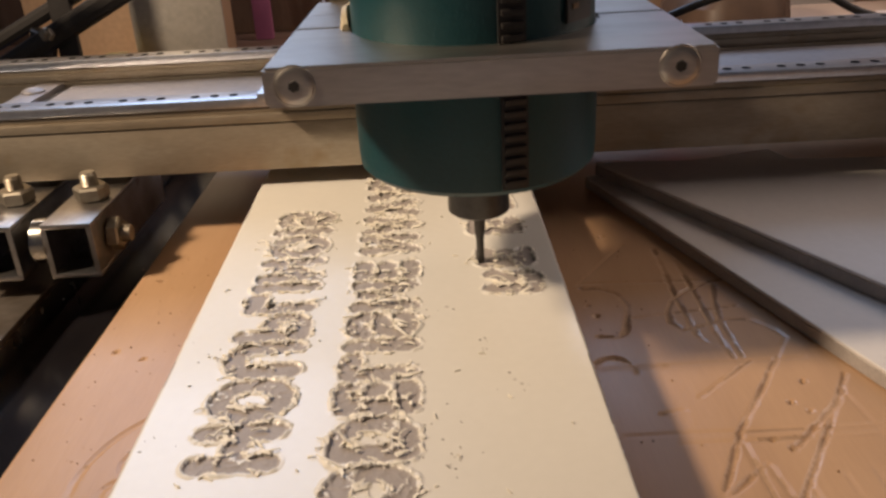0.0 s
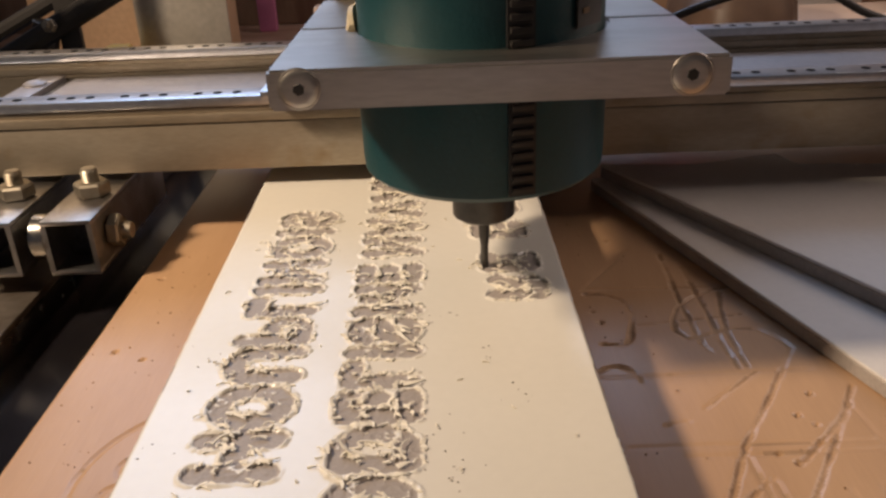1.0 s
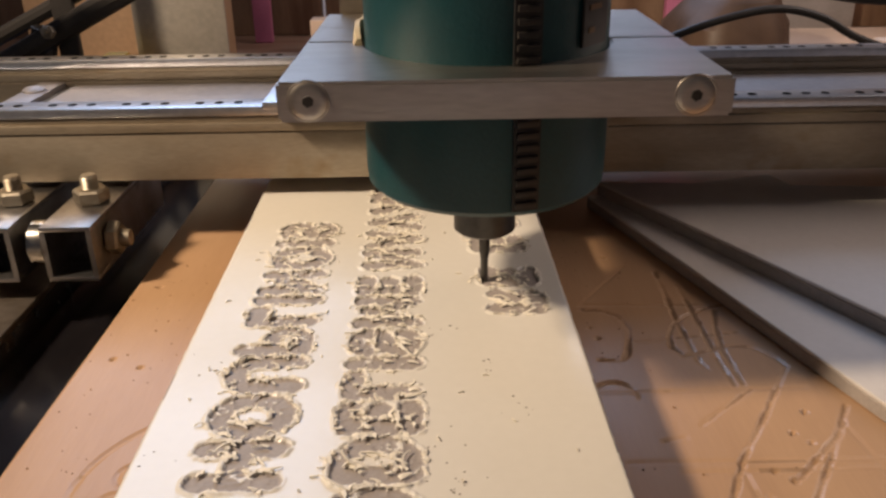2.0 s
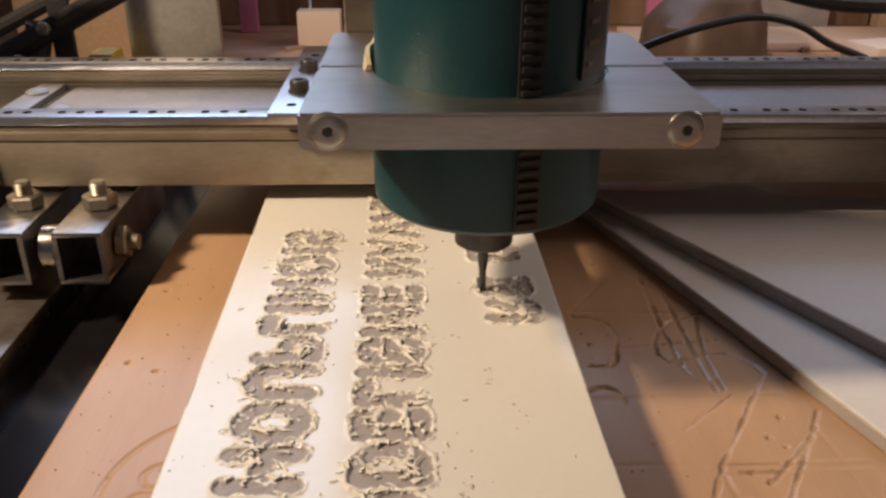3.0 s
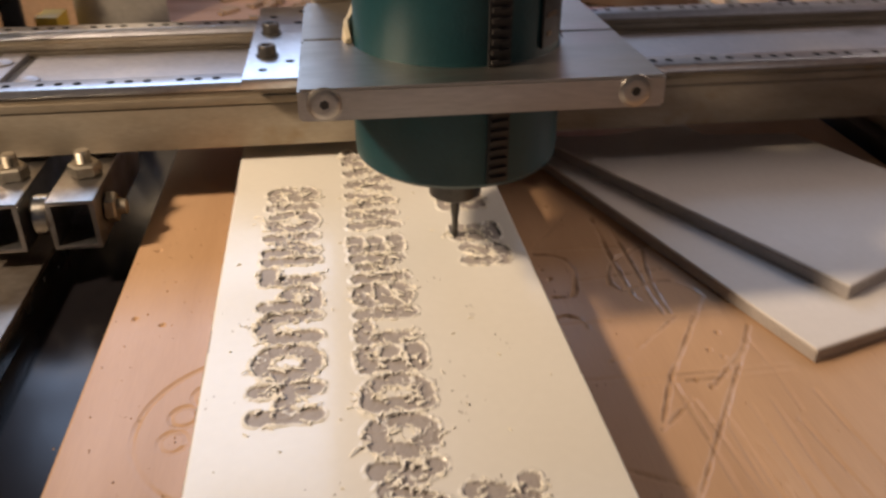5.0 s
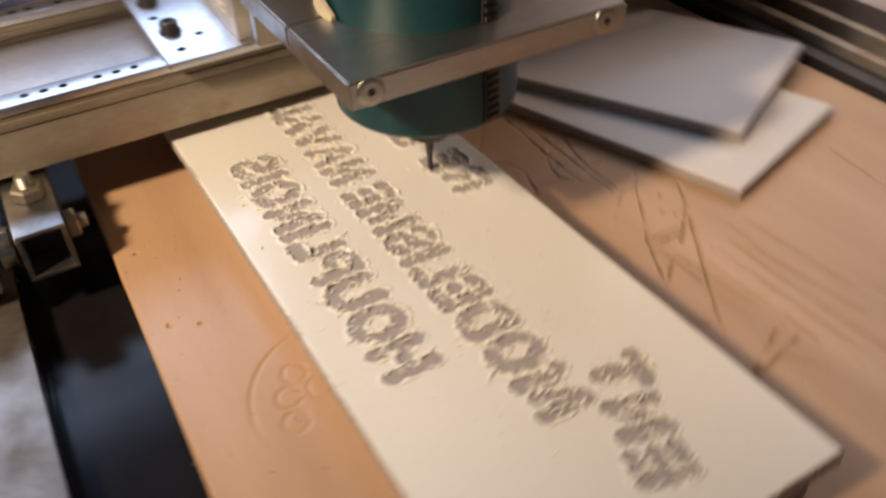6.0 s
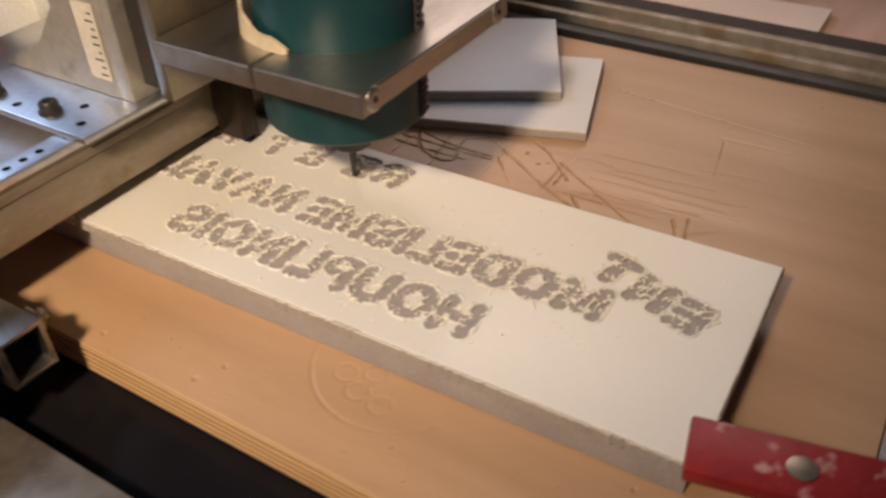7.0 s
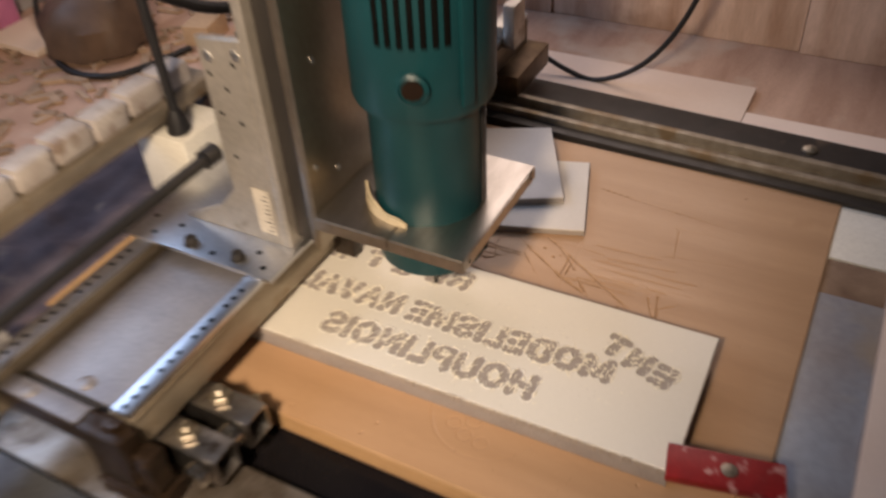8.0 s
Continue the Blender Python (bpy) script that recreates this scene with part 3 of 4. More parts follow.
# ---- offcuts ----
def offcut(corners, z0, z1, label):
    t = thing("offcut", label, "plate offcut", group="offcuts of the plate")
    for name, za, zb, m in (("core", z0, z1 - 0.0014, CORE_PALE), ("face_layer", z1 - 0.0014, z1, OFFCUT)):
        bm = B()
        low = [bm.verts.new((x, y, za)) for x, y in corners]
        high = [bm.verts.new((x, y, zb)) for x, y in corners]
        bm.faces.new(high)
        bm.faces.new(list(reversed(low)))
        for k in range(4):
            bm.faces.new((low[k], low[(k + 1) % 4], high[(k + 1) % 4], high[k]))
        bmesh.ops.bevel(bm, geom=list(bm.edges), offset=0.00035, segments=1, affect="EDGES")
        part(name, bm, m, t)
    return t


offcut([(0.1755, -0.0800), (0.2770, -0.0480), (0.2120, 0.1580), (0.1070, 0.1290)], 0.0004, 0.0068, "white plastic offcut lying on the plywood bed")
offcut([(0.2050, -0.0490), (0.3110, 0.0060), (0.2640, 0.1150), (0.1120, 0.1300)], 0.0069, 0.0140, "white plastic offcut lying across another offcut")

# ---- red hold-down clamp ----
clamp = thing("hold_down_clamp", "scuffed red wooden hold-down clamp over the plate corner", "clamp", pose(-0.0380, -0.2485, 0, 0, 0, 11.5))
bm = B()
block(bm, -0.0128, 0.0128, -0.0352, 0.0352, 0.0245, 0.0307, 0.0012)
part("bar", bm, RED, clamp)
bm = B()
block(bm, -0.011, 0.011, -0.034, -0.010, 0.0004, 0.0244, 0.001)
part("spacer", bm, BED, clamp, "bare wooden spacer block")
bm = B()
lathe(bm, [(0.0052, 0.0308), (0.0052, 0.0312), (0.0045, 0.0315), (0.0005, 0.0317)], 20, axis=(0, -0.002))
part("screw", bm, BOLT, clamp, "zinc screw with washer")

# ---- gantry ----
G = Matrix.Translation((0.0455, -0.0045, -0.0045))
gantry = thing("gantry", "homemade aluminium gantry beam with ball-bearing slides", "machine gantry", G)
VF = 0.0945
bm = B()
block(bm, -0.226, 0.40, VF, VF + 0.024, 0.0368, 0.0595, 0.0012)
part("front_beam", bm, ALU_DIRTY, gantry, "dusty aluminium box beam")
bm = B()
block(bm, -0.300, 0.40, 0.2035, 0.224, 0.0385, 0.0595, 0.0012)
part("rear_beam", bm, ALU_DIRTY, gantry)
bm = B()
block(bm, -0.222, 0.40, VF + 0.0245, 0.1995, 0.0555, 0.0585, 0.0005)
part("deck", bm, DECK, gantry, "bare aluminium deck sheet")
bm = B()
block(bm, -0.2430, -0.2285, VF + 0.0365, 0.2030, 0.0470, 0.0600, 0.0008)
part("end_strip", bm, DECK, gantry, "dull zinc end strip")
bm = B()
block(bm, -0.2445, -0.2432, VF + 0.0365, 0.2030, 0.0440, 0.0588, 0.0004)
part("end_face", bm, OILY, gantry, "dark oily end face")
for u, v, z in ((-0.2140, 0.1510, 0.0587), (-0.2362, 0.1800, 0.0602)):
    bm = B()
    lathe(bm, [(0.0062, z), (0.0062, z + 0.0009), (0.0040, z + 0.0021), (0.001, z + 0.0026)], 20, axis=(u, v))
    part("washer_head_screw", bm, DECK, gantry, "flat zinc screw head")


def slide(v0, name, u0=-0.228):
    """A ball-bearing slide: channel, inner rail and a row of dark disc triplets painting its holes' shade."""
    bm = B()
    block(bm, u0, 0.40, v0, v0 + 0.015, 0.0597, 0.0640, 0.0006)
    block(bm, u0, 0.40, v0 + 0.0012, v0 + 0.0138, 0.0640, 0.0668, 0.0006)
    s = part(name, bm, ALU_DIRTY, gantry, "stained steel slide channel")
    bm = B()
    block(bm, u0 - 0.001, 0.40, v0 + 0.0002, v0 + 0.0148, 0.0669, 0.0715, 0.0010)
    r = part("inner_rail", bm, ZINC, s, "bright zinc inner rail")
    k = 0
    u = u0 + 0.0035
    while u < 0.395:
        for j in range(3):
            # thin dark disc on the rail paints the shade in a hole
            bm = B()
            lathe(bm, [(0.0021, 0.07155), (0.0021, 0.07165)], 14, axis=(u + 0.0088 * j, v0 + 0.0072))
            part("rail_hole_shade", bm, HOLE_SHADE, s)
        u += 0.0335
        k += 1
    return s


slide(VF - 0.0005, "front_slide")
slide(0.2045, "rear_slide", -0.295)
bm = B()
block(bm, -0.172, 0.40, 0.2245, 0.2335, 0.0400, 0.0640, 0.001)
part("wood_strip", bm, PLY_EDGE, gantry, "orange-tan wooden strip behind the slide")
# end bracket, caked with oil and dust
for name, box, label in (("end_bracket", (-0.2455, -0.2290, VF - 0.006, VF + 0.034, 0.012, 0.0625), "brown greasy end bracket"),
                         ("bracket_lug", (-0.2430, -0.2270, VF - 0.020, VF - 0.0065, 0.016, 0.050), "brown greasy lug"),
                         ("bracket_cap", (-0.2400, -0.2320, VF + 0.002, VF + 0.014, 0.0626, 0.0680), ""),
                         # last one is an added dark block filling the shaded area below
                         ("bracket_shade_block", (-0.2480, -0.2210, VF - 0.022, VF + 0.032, -0.0135, 0.0118), "dark block added for the shade under the end bracket")):
    bm = B()
    block(bm, *box, 0.0025)
    bmesh.ops.subdivide_edges(bm, edges=[e for e in bm.edges if e.calc_length() > 0.006], cuts=3, use_grid_fill=True)
    for v in bm.verts:
        v.co += Vector((noise.noise(v.co * 120), noise.noise(v.co * 120 + Vector((7, 0, 0))), noise.noise(v.co * 120 + Vector((0, 9, 0))))) * 0.0016
    part(name, bm, OILY, gantry, label)
bm = B()
block(bm, -0.2280, -0.2225, VF + 0.0345, 0.200, 0.0470, 0.0575, 0.001)
part("end_bar", bm, BLACK_STEEL, gantry, "black end bar")


def roller_bracket(u):
    """Square steel tube with a bolt, nut and roller bearing under the beam."""
    t = thing("roller_bracket", "square steel tube bracket with bolt and roller under the gantry", "bracket", G, group="roller brackets")
    bm = B()
    w, y0, y1, z0, z1, k = 0.0108, 0.047, 0.140, 0.0085, 0.0335, 0.0022
    block(bm, u - w, u + w, y0, y1, z1 - k, z1, 0.0006)
    block(bm, u - w, u + w, y0, y1, z0, z0 + k, 0.0006)
    block(bm, u - w, u - w + k, y0, y1, z0 + k, z1 - k, 0.0)
    block(bm, u + w - k, u + w, y0, y1, z0 + k, z1 - k, 0.0)
    part("square_tube", bm, TUBE, t)
    bm = B()
    hexagon(bm, 0.0078, 0.0336, 0.0400, m=Matrix.Translation((u + 0.001, 0.0775, 0)) @ pose(0, 0, 0, 0, 0, 12))
    n = part("nut", bm, BOLT, t, "hexagon nut")
    bm = B()
    prof = [(0.0038, 0.0400)]
    for j in range(5):
        prof += [(0.0038, 0.0404 + 0.0011 * j), (0.0033, 0.0409 + 0.0011 * j)]
    lathe(bm, prof + [(0.0030, 0.0462)], 18, axis=(u + 0.001, 0.0775))
    part("bolt", bm, BOLT, t, "threaded bolt end")
    bm = B()
    lathe(bm, [(0.0085, -0.004), (0.0100, -0.003), (0.0100, 0.003), (0.0085, 0.004)], 28, m=turned((u - w - 0.0052, 0.060, 0.0215), (1, 0, 0)))
    part("roller_bearing", bm, CHROME, t, "steel roller bearing")
    bm = B()
    hexagon(bm, 0.0075, 0, 0.0055, m=turned((u + w + 0.0003, 0.064, 0.0215), (1, 0, 0), 20))
    lathe(bm, [(0.004, 0.0055), (0.0036, 0.0095)], 14, m=turned((u + w + 0.0003, 0.064, 0.0215), (1, 0, 0)))
    part("side_nut", bm, BOLT, t)
    return t


roller_bracket(-0.1720)
roller_bracket(-0.2060)

# ---- left and right rails ----
lrail = thing("channel_rail", "bright worn steel channel rail beside the bed", "rail")
for name, x0, x1, z0, z1 in (("web", -0.2100, -0.1460, -0.0080, -0.0050), ("flange", -0.1488, -0.1462, -0.0192, -0.0081), ("flange", -0.2098, -0.2072, -0.0192, -0.0081)):
    bm = B()
    block(bm, x0, x1, -0.42, 0.45, z0, z1, 0.0005)
    part(name, bm, CHROME if name == "flange" else WEB, lrail)

rail = thing("angle_rail", "dark steel angle rail with bright running bars", "rail", pose(0.3190, 0, 0, 0, 0, -1.9))
bm = B()
block(bm, 0.0, 0.120, -0.55, 0.47, -0.0185, -0.0100, 0.0006)
part("angle_base", bm, BLACK_STEEL, rail, "black steel angle")
bm = B()
block(bm, 0.0, 0.014, -0.55, 0.47, -0.0098, 0.0040, 0.0006)
part("inner_edge", bm, BLACK_STEEL, rail)
for x0, x1, z1 in ((0.015, 0.023, 0.0100), (0.040, 0.048, 0.0110)):
    bm = B()
    block(bm, x0, x1, -0.55, 0.47, -0.0098, z1, 0.0015)
    part("running_bar", bm, ALU_DIRTY, rail, "bright steel running bar")
bm = B()
block(bm, 0.0235, 0.0395, -0.55, 0.47, -0.0098, 0.0010, 0.0006)
part("web", bm, ALU_DIRTY, rail, "greasy web between the bars")
for y in (-0.230, 0.12):
    bm = B()
    lathe(bm, [(0.0075, -0.0099), (0.0075, -0.0080), (0.005, -0.0062), (0.001, -0.0056)], 22, axis=(0.095, y))
    part("rail_screw", bm, BOLT, rail, "zinc pan head screw")

end = thing("bearing_foot", "greasy metal foot carrying the gantry on its rail", "machine foot", G)
bm = B()
block(bm, 0.315, 0.405, 0.070, 0.150, 0.012, 0.0375, 0.002)
part("block", bm, BRONZE, end, "brown greasy bearing block")
bm = B()
block(bm, 0.330, 0.360, 0.080, 0.094, 0.0605, 0.110, 0.003)
block(bm, 0.330, 0.385, 0.094, 0.110, 0.0605, 0.085, 0.003)
part("upright", bm, ALU_DULL, end, "dull aluminium upright")

# ---- spindle carriage ----
car = thing("spindle_carriage", "aluminium carriage plates and clamp bracket of the spindle", "machine carriage", G)
bm = B()
block(bm, -0.0925, 0.090, 0.0850, 0.232, 0.0718, 0.0755, 0.0008)
base = part("base_plate", bm, ZINC, car, "bright base plate over both slides")
for u, v in ((-0.0830, 0.0985), (-0.070, 0.112), (-0.0850, 0.145), (-0.068, 0.190), (-0.083, 0.205), (-0.066, 0.218)):
    # dark disc laid on the plate as the shade of a hole
    bm = B()
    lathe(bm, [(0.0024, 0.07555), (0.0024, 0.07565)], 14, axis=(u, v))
    part("plate_hole_shade", bm, HOLE_SHADE, base)
for u, v in ((-0.0820, 0.1225), (-0.0825, 0.1675)):
    bm = B()
    lathe(bm, [(0.0048, 0.0756), (0.0048, 0.0806), (0.0041, 0.0816), (0.0024, 0.0816), (0.0022, 0.0796)], 20, axis=(u, v))
    lathe(bm, [(0.0058, 0.0757), (0.0058, 0.0765)], 20, axis=(u, v))
    part("cap_screw", bm, BLACK_STEEL, base, "black socket cap screw")


def clamp_half(v_in, v_out, name):
    """Half of the split clamp plate with its half-round bore for the motor."""
    bm = B()
    r = 0.0398
    u0, u1 = -0.0585, 0.0640
    sgn = 1 if v_out > v_in else -1
    cu, cv = 0.0010, 0.0030
    outline = [(u0, v_in), (u0, v_out), (u1, v_out), (u1, v_in)]
    n = 30
    start = math.asin((v_in - cv) / r)
    if sgn > 0:
        angs = [start + (math.pi - 2 * start) * k / n for k in range(n + 1)]
    else:
        angs = [start - (math.pi + 2 * start) * k / n for k in range(n + 1)]
    outline += [(cu + r * math.cos(a), cv + r * math.sin(a)) for a in angs]
    low = [bm.verts.new((x, y, 0.1045)) for x, y in outline]
    high = [bm.verts.new((x, y, 0.1155)) for x, y in outline]
    k = len(outline)
    bm.faces.new(high)
    bm.faces.new(low)
    for i in range(k):
        bm.faces.new((low[i], low[(i + 1) % k], high[(i + 1) % k], high[i]))
    bmesh.ops.recalc_face_normals(bm, faces=bm.faces)
    bmesh.ops.bevel(bm, geom=[e for e in bm.edges if e.calc_face_angle(0) > 1.0], offset=0.0009, segments=2, affect="EDGES")
    return part(name, bm, ALU, car, "brushed aluminium clamp half")


front = clamp_half(0.0028, -0.0555, "clamp_front")
clamp_half(0.0036, 0.0640, "clamp_rear")
for u in (-0.0500, 0.0535):
    bm = B()
    lathe(bm, [(0.0058, 0.0), (0.0057, 0.0002), (0.0054, 0.0003), (0.0052, 0.0002), (0.0047, 0.0005), (0.0036, 0.0007), (0.0022, 0.0006)], 28, m=turned((u, -0.0556, 0.1105), (0, -1, 0)))
    s = part("clamp_bolt", bm, ALU, front, "countersunk socket bolt")
    # no recess is cut: a dark hexagon paints the socket's shade
    bm = B()
    hexagon(bm, 0.0017, 0.0003, 0.0009, m=turned((u, -0.0556, 0.1105), (0, -1, 0), 20))
    part("socket", bm, BLACK_STEEL, front, "raised hexagon coloured dark for the shade in the socket")
# thin curved shim standing in the bore's gap
bm = B()
ring = []
for k in range(19):
    a, w = radians(112 + 76 * k / 18), min(1, 0.45 + k / 3) * (1 - k / 19) ** 0.7 + 0.08 * math.sin(k * 0.9)
    ring.append([bm.verts.new((0.0010 + rr * math.cos(a), 0.0025 + rr * math.sin(a), z + 0.0015)) for rr, z in ((0.0408, 0.1141), (0.0410 + 0.0014 * w, 0.1148 + 0.0140 * w), (0.0424 + 0.0018 * w, 0.1146 + 0.0140 * w), (0.0432 + 0.0020 * w, 0.1141))])
for a, b in zip(ring, ring[1:]):
    for k in range(4):
        bm.faces.new((a[k], a[(k + 1) % 4], b[(k + 1) % 4], b[k]))
bm.faces.new(ring[0])
bm.faces.new(list(reversed(ring[-1])))
part("shim", bm, CREAM, car, "cream curved shim beside the motor")
bm = B()
block(bm, -0.0050, 0.0050, 0.0740, 0.0932, 0.0330, 0.0812, 0.001)
block(bm, 0.0055, 0.0098, 0.0760, 0.0932, 0.0290, 0.0812, 0.001)
part("lower_guide", bm, OILY, car, "dark guide block below the clamp plate")

bm = B()
block(bm, -0.0535, 0.0460, 0.0642, 0.0718, 0.0815, 0.330, 0.001)
panel = part("front_panel", bm, PANEL, car, "tall dull aluminium panel behind the motor")
for u, z in ((-0.045, 0.150), (-0.030, 0.225), (0.030, 0.15), (-0.045, 0.29), (-0.02, 0.135)):
    bm = B()
    lathe(bm, [(0.0022, 0), (0.0022, 0.0006), (0.001, 0.0011)], 14, m=turned((u, 0.0641, z), (0, -1, 0)))
    part("panel_screw", bm, ZINC, panel)
bm = B()
block(bm, -0.0475, -0.0375, 0.0719, 0.0905, 0.0825, 0.325, 0.001)
block(bm, 0.030, 0.040, 0.0719, 0.0905, 0.0825, 0.325, 0.001)
part("vertical_slide", bm, BLACK_STEEL, car, "dark greasy vertical slides")
bm = B()
block(bm, -0.0560, 0.0480, 0.0906, 0.0990, 0.0757, 0.318, 0.001)
part("back_panel", bm, ALU_DULL, car, "dull aluminium back panel")


def gusset(u0, u1):
    bm = B()
    prof = [(0.0992, 0.0757), (0.195, 0.0757), (0.190, 0.0790), (0.156, 0.0960), (0.1365, 0.1180), (0.1360, 0.2400), (0.0992, 0.2440)]
    a = [bm.verts.new((u0, v, z)) for v, z in prof]
    b = [bm.verts.new((u1, v, z)) for v, z in prof]
    bm.faces.new(a)
    bm.faces.new(list(reversed(b)))
    for k in range(7):
        bm.faces.new((a[k], a[(k + 1) % 7], b[(k + 1) % 7], b[k]))
    bmesh.ops.recalc_face_normals(bm, faces=bm.faces)
    bmesh.ops.bevel(bm, geom=list(bm.edges), offset=0.0006, segments=1, affect="EDGES")
    return part("gusset", bm, ALU_DULL, car, "aluminium side gusset")


gs = gusset(-0.0560, -0.0500)
gusset(0.040, 0.046)
for v, z in ((0.108, 0.225), (0.118, 0.205), (0.112, 0.180), (0.130, 0.215), (0.125, 0.150), (0.128, 0.185)):
    # dark discs on the gusset, colour in place of the holes' shade
    bm = B()
    lathe(bm, [(0.0017, 0), (0.0017, 0.0002)], 12, m=turned((-0.0561, v, z), (-1, 0, 0)))
    part("gusset_hole_shade", bm, HOLE_SHADE, gs)
for v, z in ((0.104, 0.232), (0.128, 0.228)):
    bm = B()
    lathe(bm, [(0.0035, 0), (0.0035, 0.001), (0.0015, 0.002)], 14, m=turned((-0.0561, v, z), (-1, 0, 0)))
    part("gusset_screw", bm, ZINC, gs)
bm = B()
block(bm, -0.0565, -0.0561, 0.1030, 0.1180, 0.0850, 0.1250, 0)
st = part("sticker", bm, STICKER, gs, "white sticker with dark bars")
for k in range(9):
    bm = B()
    w = (0.005, 0.003, 0.006, 0.002, 0.005, 0.004, 0.003, 0.006, 0.003)[k]
    block(bm, -0.0568, -0.0566, 0.1045, 0.1045 + w, 0.0875 + 0.004 * k, 0.0884 + 0.004 * k, 0)
    part("print_bar", bm, INK, st, smooth=0)

# ---- router motor ----
motor = thing("router_motor", "teal router motor clamped upright with collet and bit", "router", G @ Matrix.Translation((0.0005, 0.0018, 0.027)) @ pose(0, 0, 0, 1.0, 0, 0) @ Matrix.Translation((0, 0, -0.027)))
bm = B()
lathe(bm, [(0.0330, 0.0690), (0.0385, 0.0697), (0.0402, 0.0715), (0.0405, 0.0750), (0.0405, 0.1042), (0.0392, 0.1044), (0.0392, 0.1990), (0.0400, 0.2010)], 72)
body = part("lower_body", bm, TEAL, motor, "teal cylindrical motor body")
bm = B()
lathe(bm, [(0.0400, 0.2011), (0.0465, 0.2035), (0.0478, 0.2070), (0.0478, 0.3050), (0.0440, 0.3200), (0.0300, 0.3280), (0.0100, 0.3300)], 72)
house = part("upper_housing", bm, TEAL, motor, "wider teal vented housing")
for k in range(7):
    a = radians(203 + 8.5 * (k - 3))
    # dark bar on the housing, painting the shade inside a vent
    bm = B()
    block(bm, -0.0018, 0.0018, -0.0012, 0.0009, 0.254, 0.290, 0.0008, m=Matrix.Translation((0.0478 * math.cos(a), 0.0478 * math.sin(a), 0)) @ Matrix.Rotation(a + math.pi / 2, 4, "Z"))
    part("vent_slot_shade", bm, HOLE_SHADE, house)
a = radians(202)
bm = B()
lathe(bm, [(0.0105, -0.003), (0.0105, 0.0030), (0.0085, 0.0042), (0.0080, 0.0020)], 28, m=turned((0.0475 * math.cos(a), 0.0475 * math.sin(a), 0.2285), (math.cos(a), math.sin(a), 0)))
cap = part("brush_holder", bm, TEAL, house, "round brush holder boss")
# proud disc; its near-black brown stands for the shaded recess
bm = B()
lathe(bm, [(0.0068, 0.0021), (0.0068, 0.0034), (0.002, 0.0036)], 24, m=turned((0.0475 * math.cos(a), 0.0475 * math.sin(a), 0.2285), (math.cos(a), math.sin(a), 0)))
part("brush_cap", bm, BROWN_CAP, house, "dark brown brush cap with its recess shade in the colour")
a = radians(243)
bm = B()
block(bm, -0.0045, 0.0045, -0.003, 0.002, 0.212, 0.300, 0.0015, m=Matrix.Translation((0.0478 * math.cos(a), 0.0478 * math.sin(a), 0)) @ Matrix.Rotation(a + math.pi / 2, 4, "Z"))
part("housing_rib", bm, TEAL, house)
# toothed height rack on the front
a = radians(284)
bm = B()
mm = Matrix.Rotation(a + math.pi / 2, 4, "Z")
pos = lambda r: Matrix.Translation((r * math.cos(a), r * math.sin(a), 0))
block(bm, -0.0042, 0.0042, -0.0008, 0.0004, 0.0722, 0.1042, 0.0003, m=pos(0.0406) @ mm)
block(bm, -0.0042, 0.0042, -0.0008, 0.0004, 0.1157, 0.1980, 0.0003, m=pos(0.0394) @ mm)
rack = part("height_rack", bm, RUBBER, body, "black toothed height rack")
z = 0.0735
while z < 0.195:
    if not 0.1005 < z < 0.1145:
        bm = B()
        block(bm, -0.0034, 0.0034, -0.0018, 0.0, z, z + 0.0019, 0.0004, m=pos(0.0406 if z < 0.104 else 0.0394) @ mm)
        part("rack_tooth", bm, BLACK_STEEL, rack)
    z += 0.0036
a = radians(320)
mm = Matrix.Rotation(a + math.pi / 2, 4, "Z")
bm = B()
block(bm, -0.0065, 0.0065, -0.0007, 0.0004, 0.119, 0.182, 0.0004, m=pos(0.0393) @ mm)
lab = part("rating_label", bm, RUBBER, body, "near-black rating label with unreadable reddish print")
for k in range(8):
    bm = B()
    block(bm, -0.004, -0.004 + 0.003 + 0.0011 * ((k * 3) % 4), -0.0011, -0.0008, 0.123 + 0.0065 * k, 0.1245 + 0.0065 * k, 0, m=pos(0.0393) @ mm)
    part("print_bar", bm, BRONZE, lab, smooth=0)
bm = B()
lathe(bm, [(0.0098, 0.0490), (0.0110, 0.0500), (0.0110, 0.0600), (0.0118, 0.0605), (0.0118, 0.0692)], 40)
nut = part("collet_nut", bm, NUT_DARK, motor, "dark steel collet nut")
bm = B()
lathe(bm, [(0.0008, 0.0272), (0.0014, 0.0282), (0.0014, 0.0370), (0.0020, 0.0410), (0.0020, 0.0492)], 20)
part("bit", bm, NUT_DARK, nut, "slender engraving bit")

# ---- behind the carriage: box, screw, chain, cables ----
box = thing("motor_cover", "white plastic motor cover block behind the carriage", "cover", G)
bm = B()
block(bm, -0.002, 0.056, 0.2385, 0.296, 0.0300, 0.1010, 0.003)
part("shell", bm, WHITE_BOX, box)
bm = B()
lathe(bm, [(0.0095, 0.1011), (0.0105, 0.103), (0.0085, 0.115), (0.0048, 0.123)], 24, axis=(0.012, 0.254))
lathe(bm, [(0.0042, 0.123), (0.0042, 0.30)], 16, axis=(0.012, 0.254))
part("grommet", bm, RUBBER, box, "black rubber cable grommet")
bm = B()
lathe(bm, [(0.0048, -0.46), (0.0048, 0.0)], 16, m=turned((-0.0562, 0.1450, 0.1490), (1, 0, 0)))
lathe(bm, [(0.0075, -0.012), (0.0075, 0.0)], 18, m=turned((-0.0562, 0.1450, 0.1490), (1, 0, 0)))
single("drive_rod", bm, RUBBER, "black drive rod running into the carriage gusset", "rod", G)
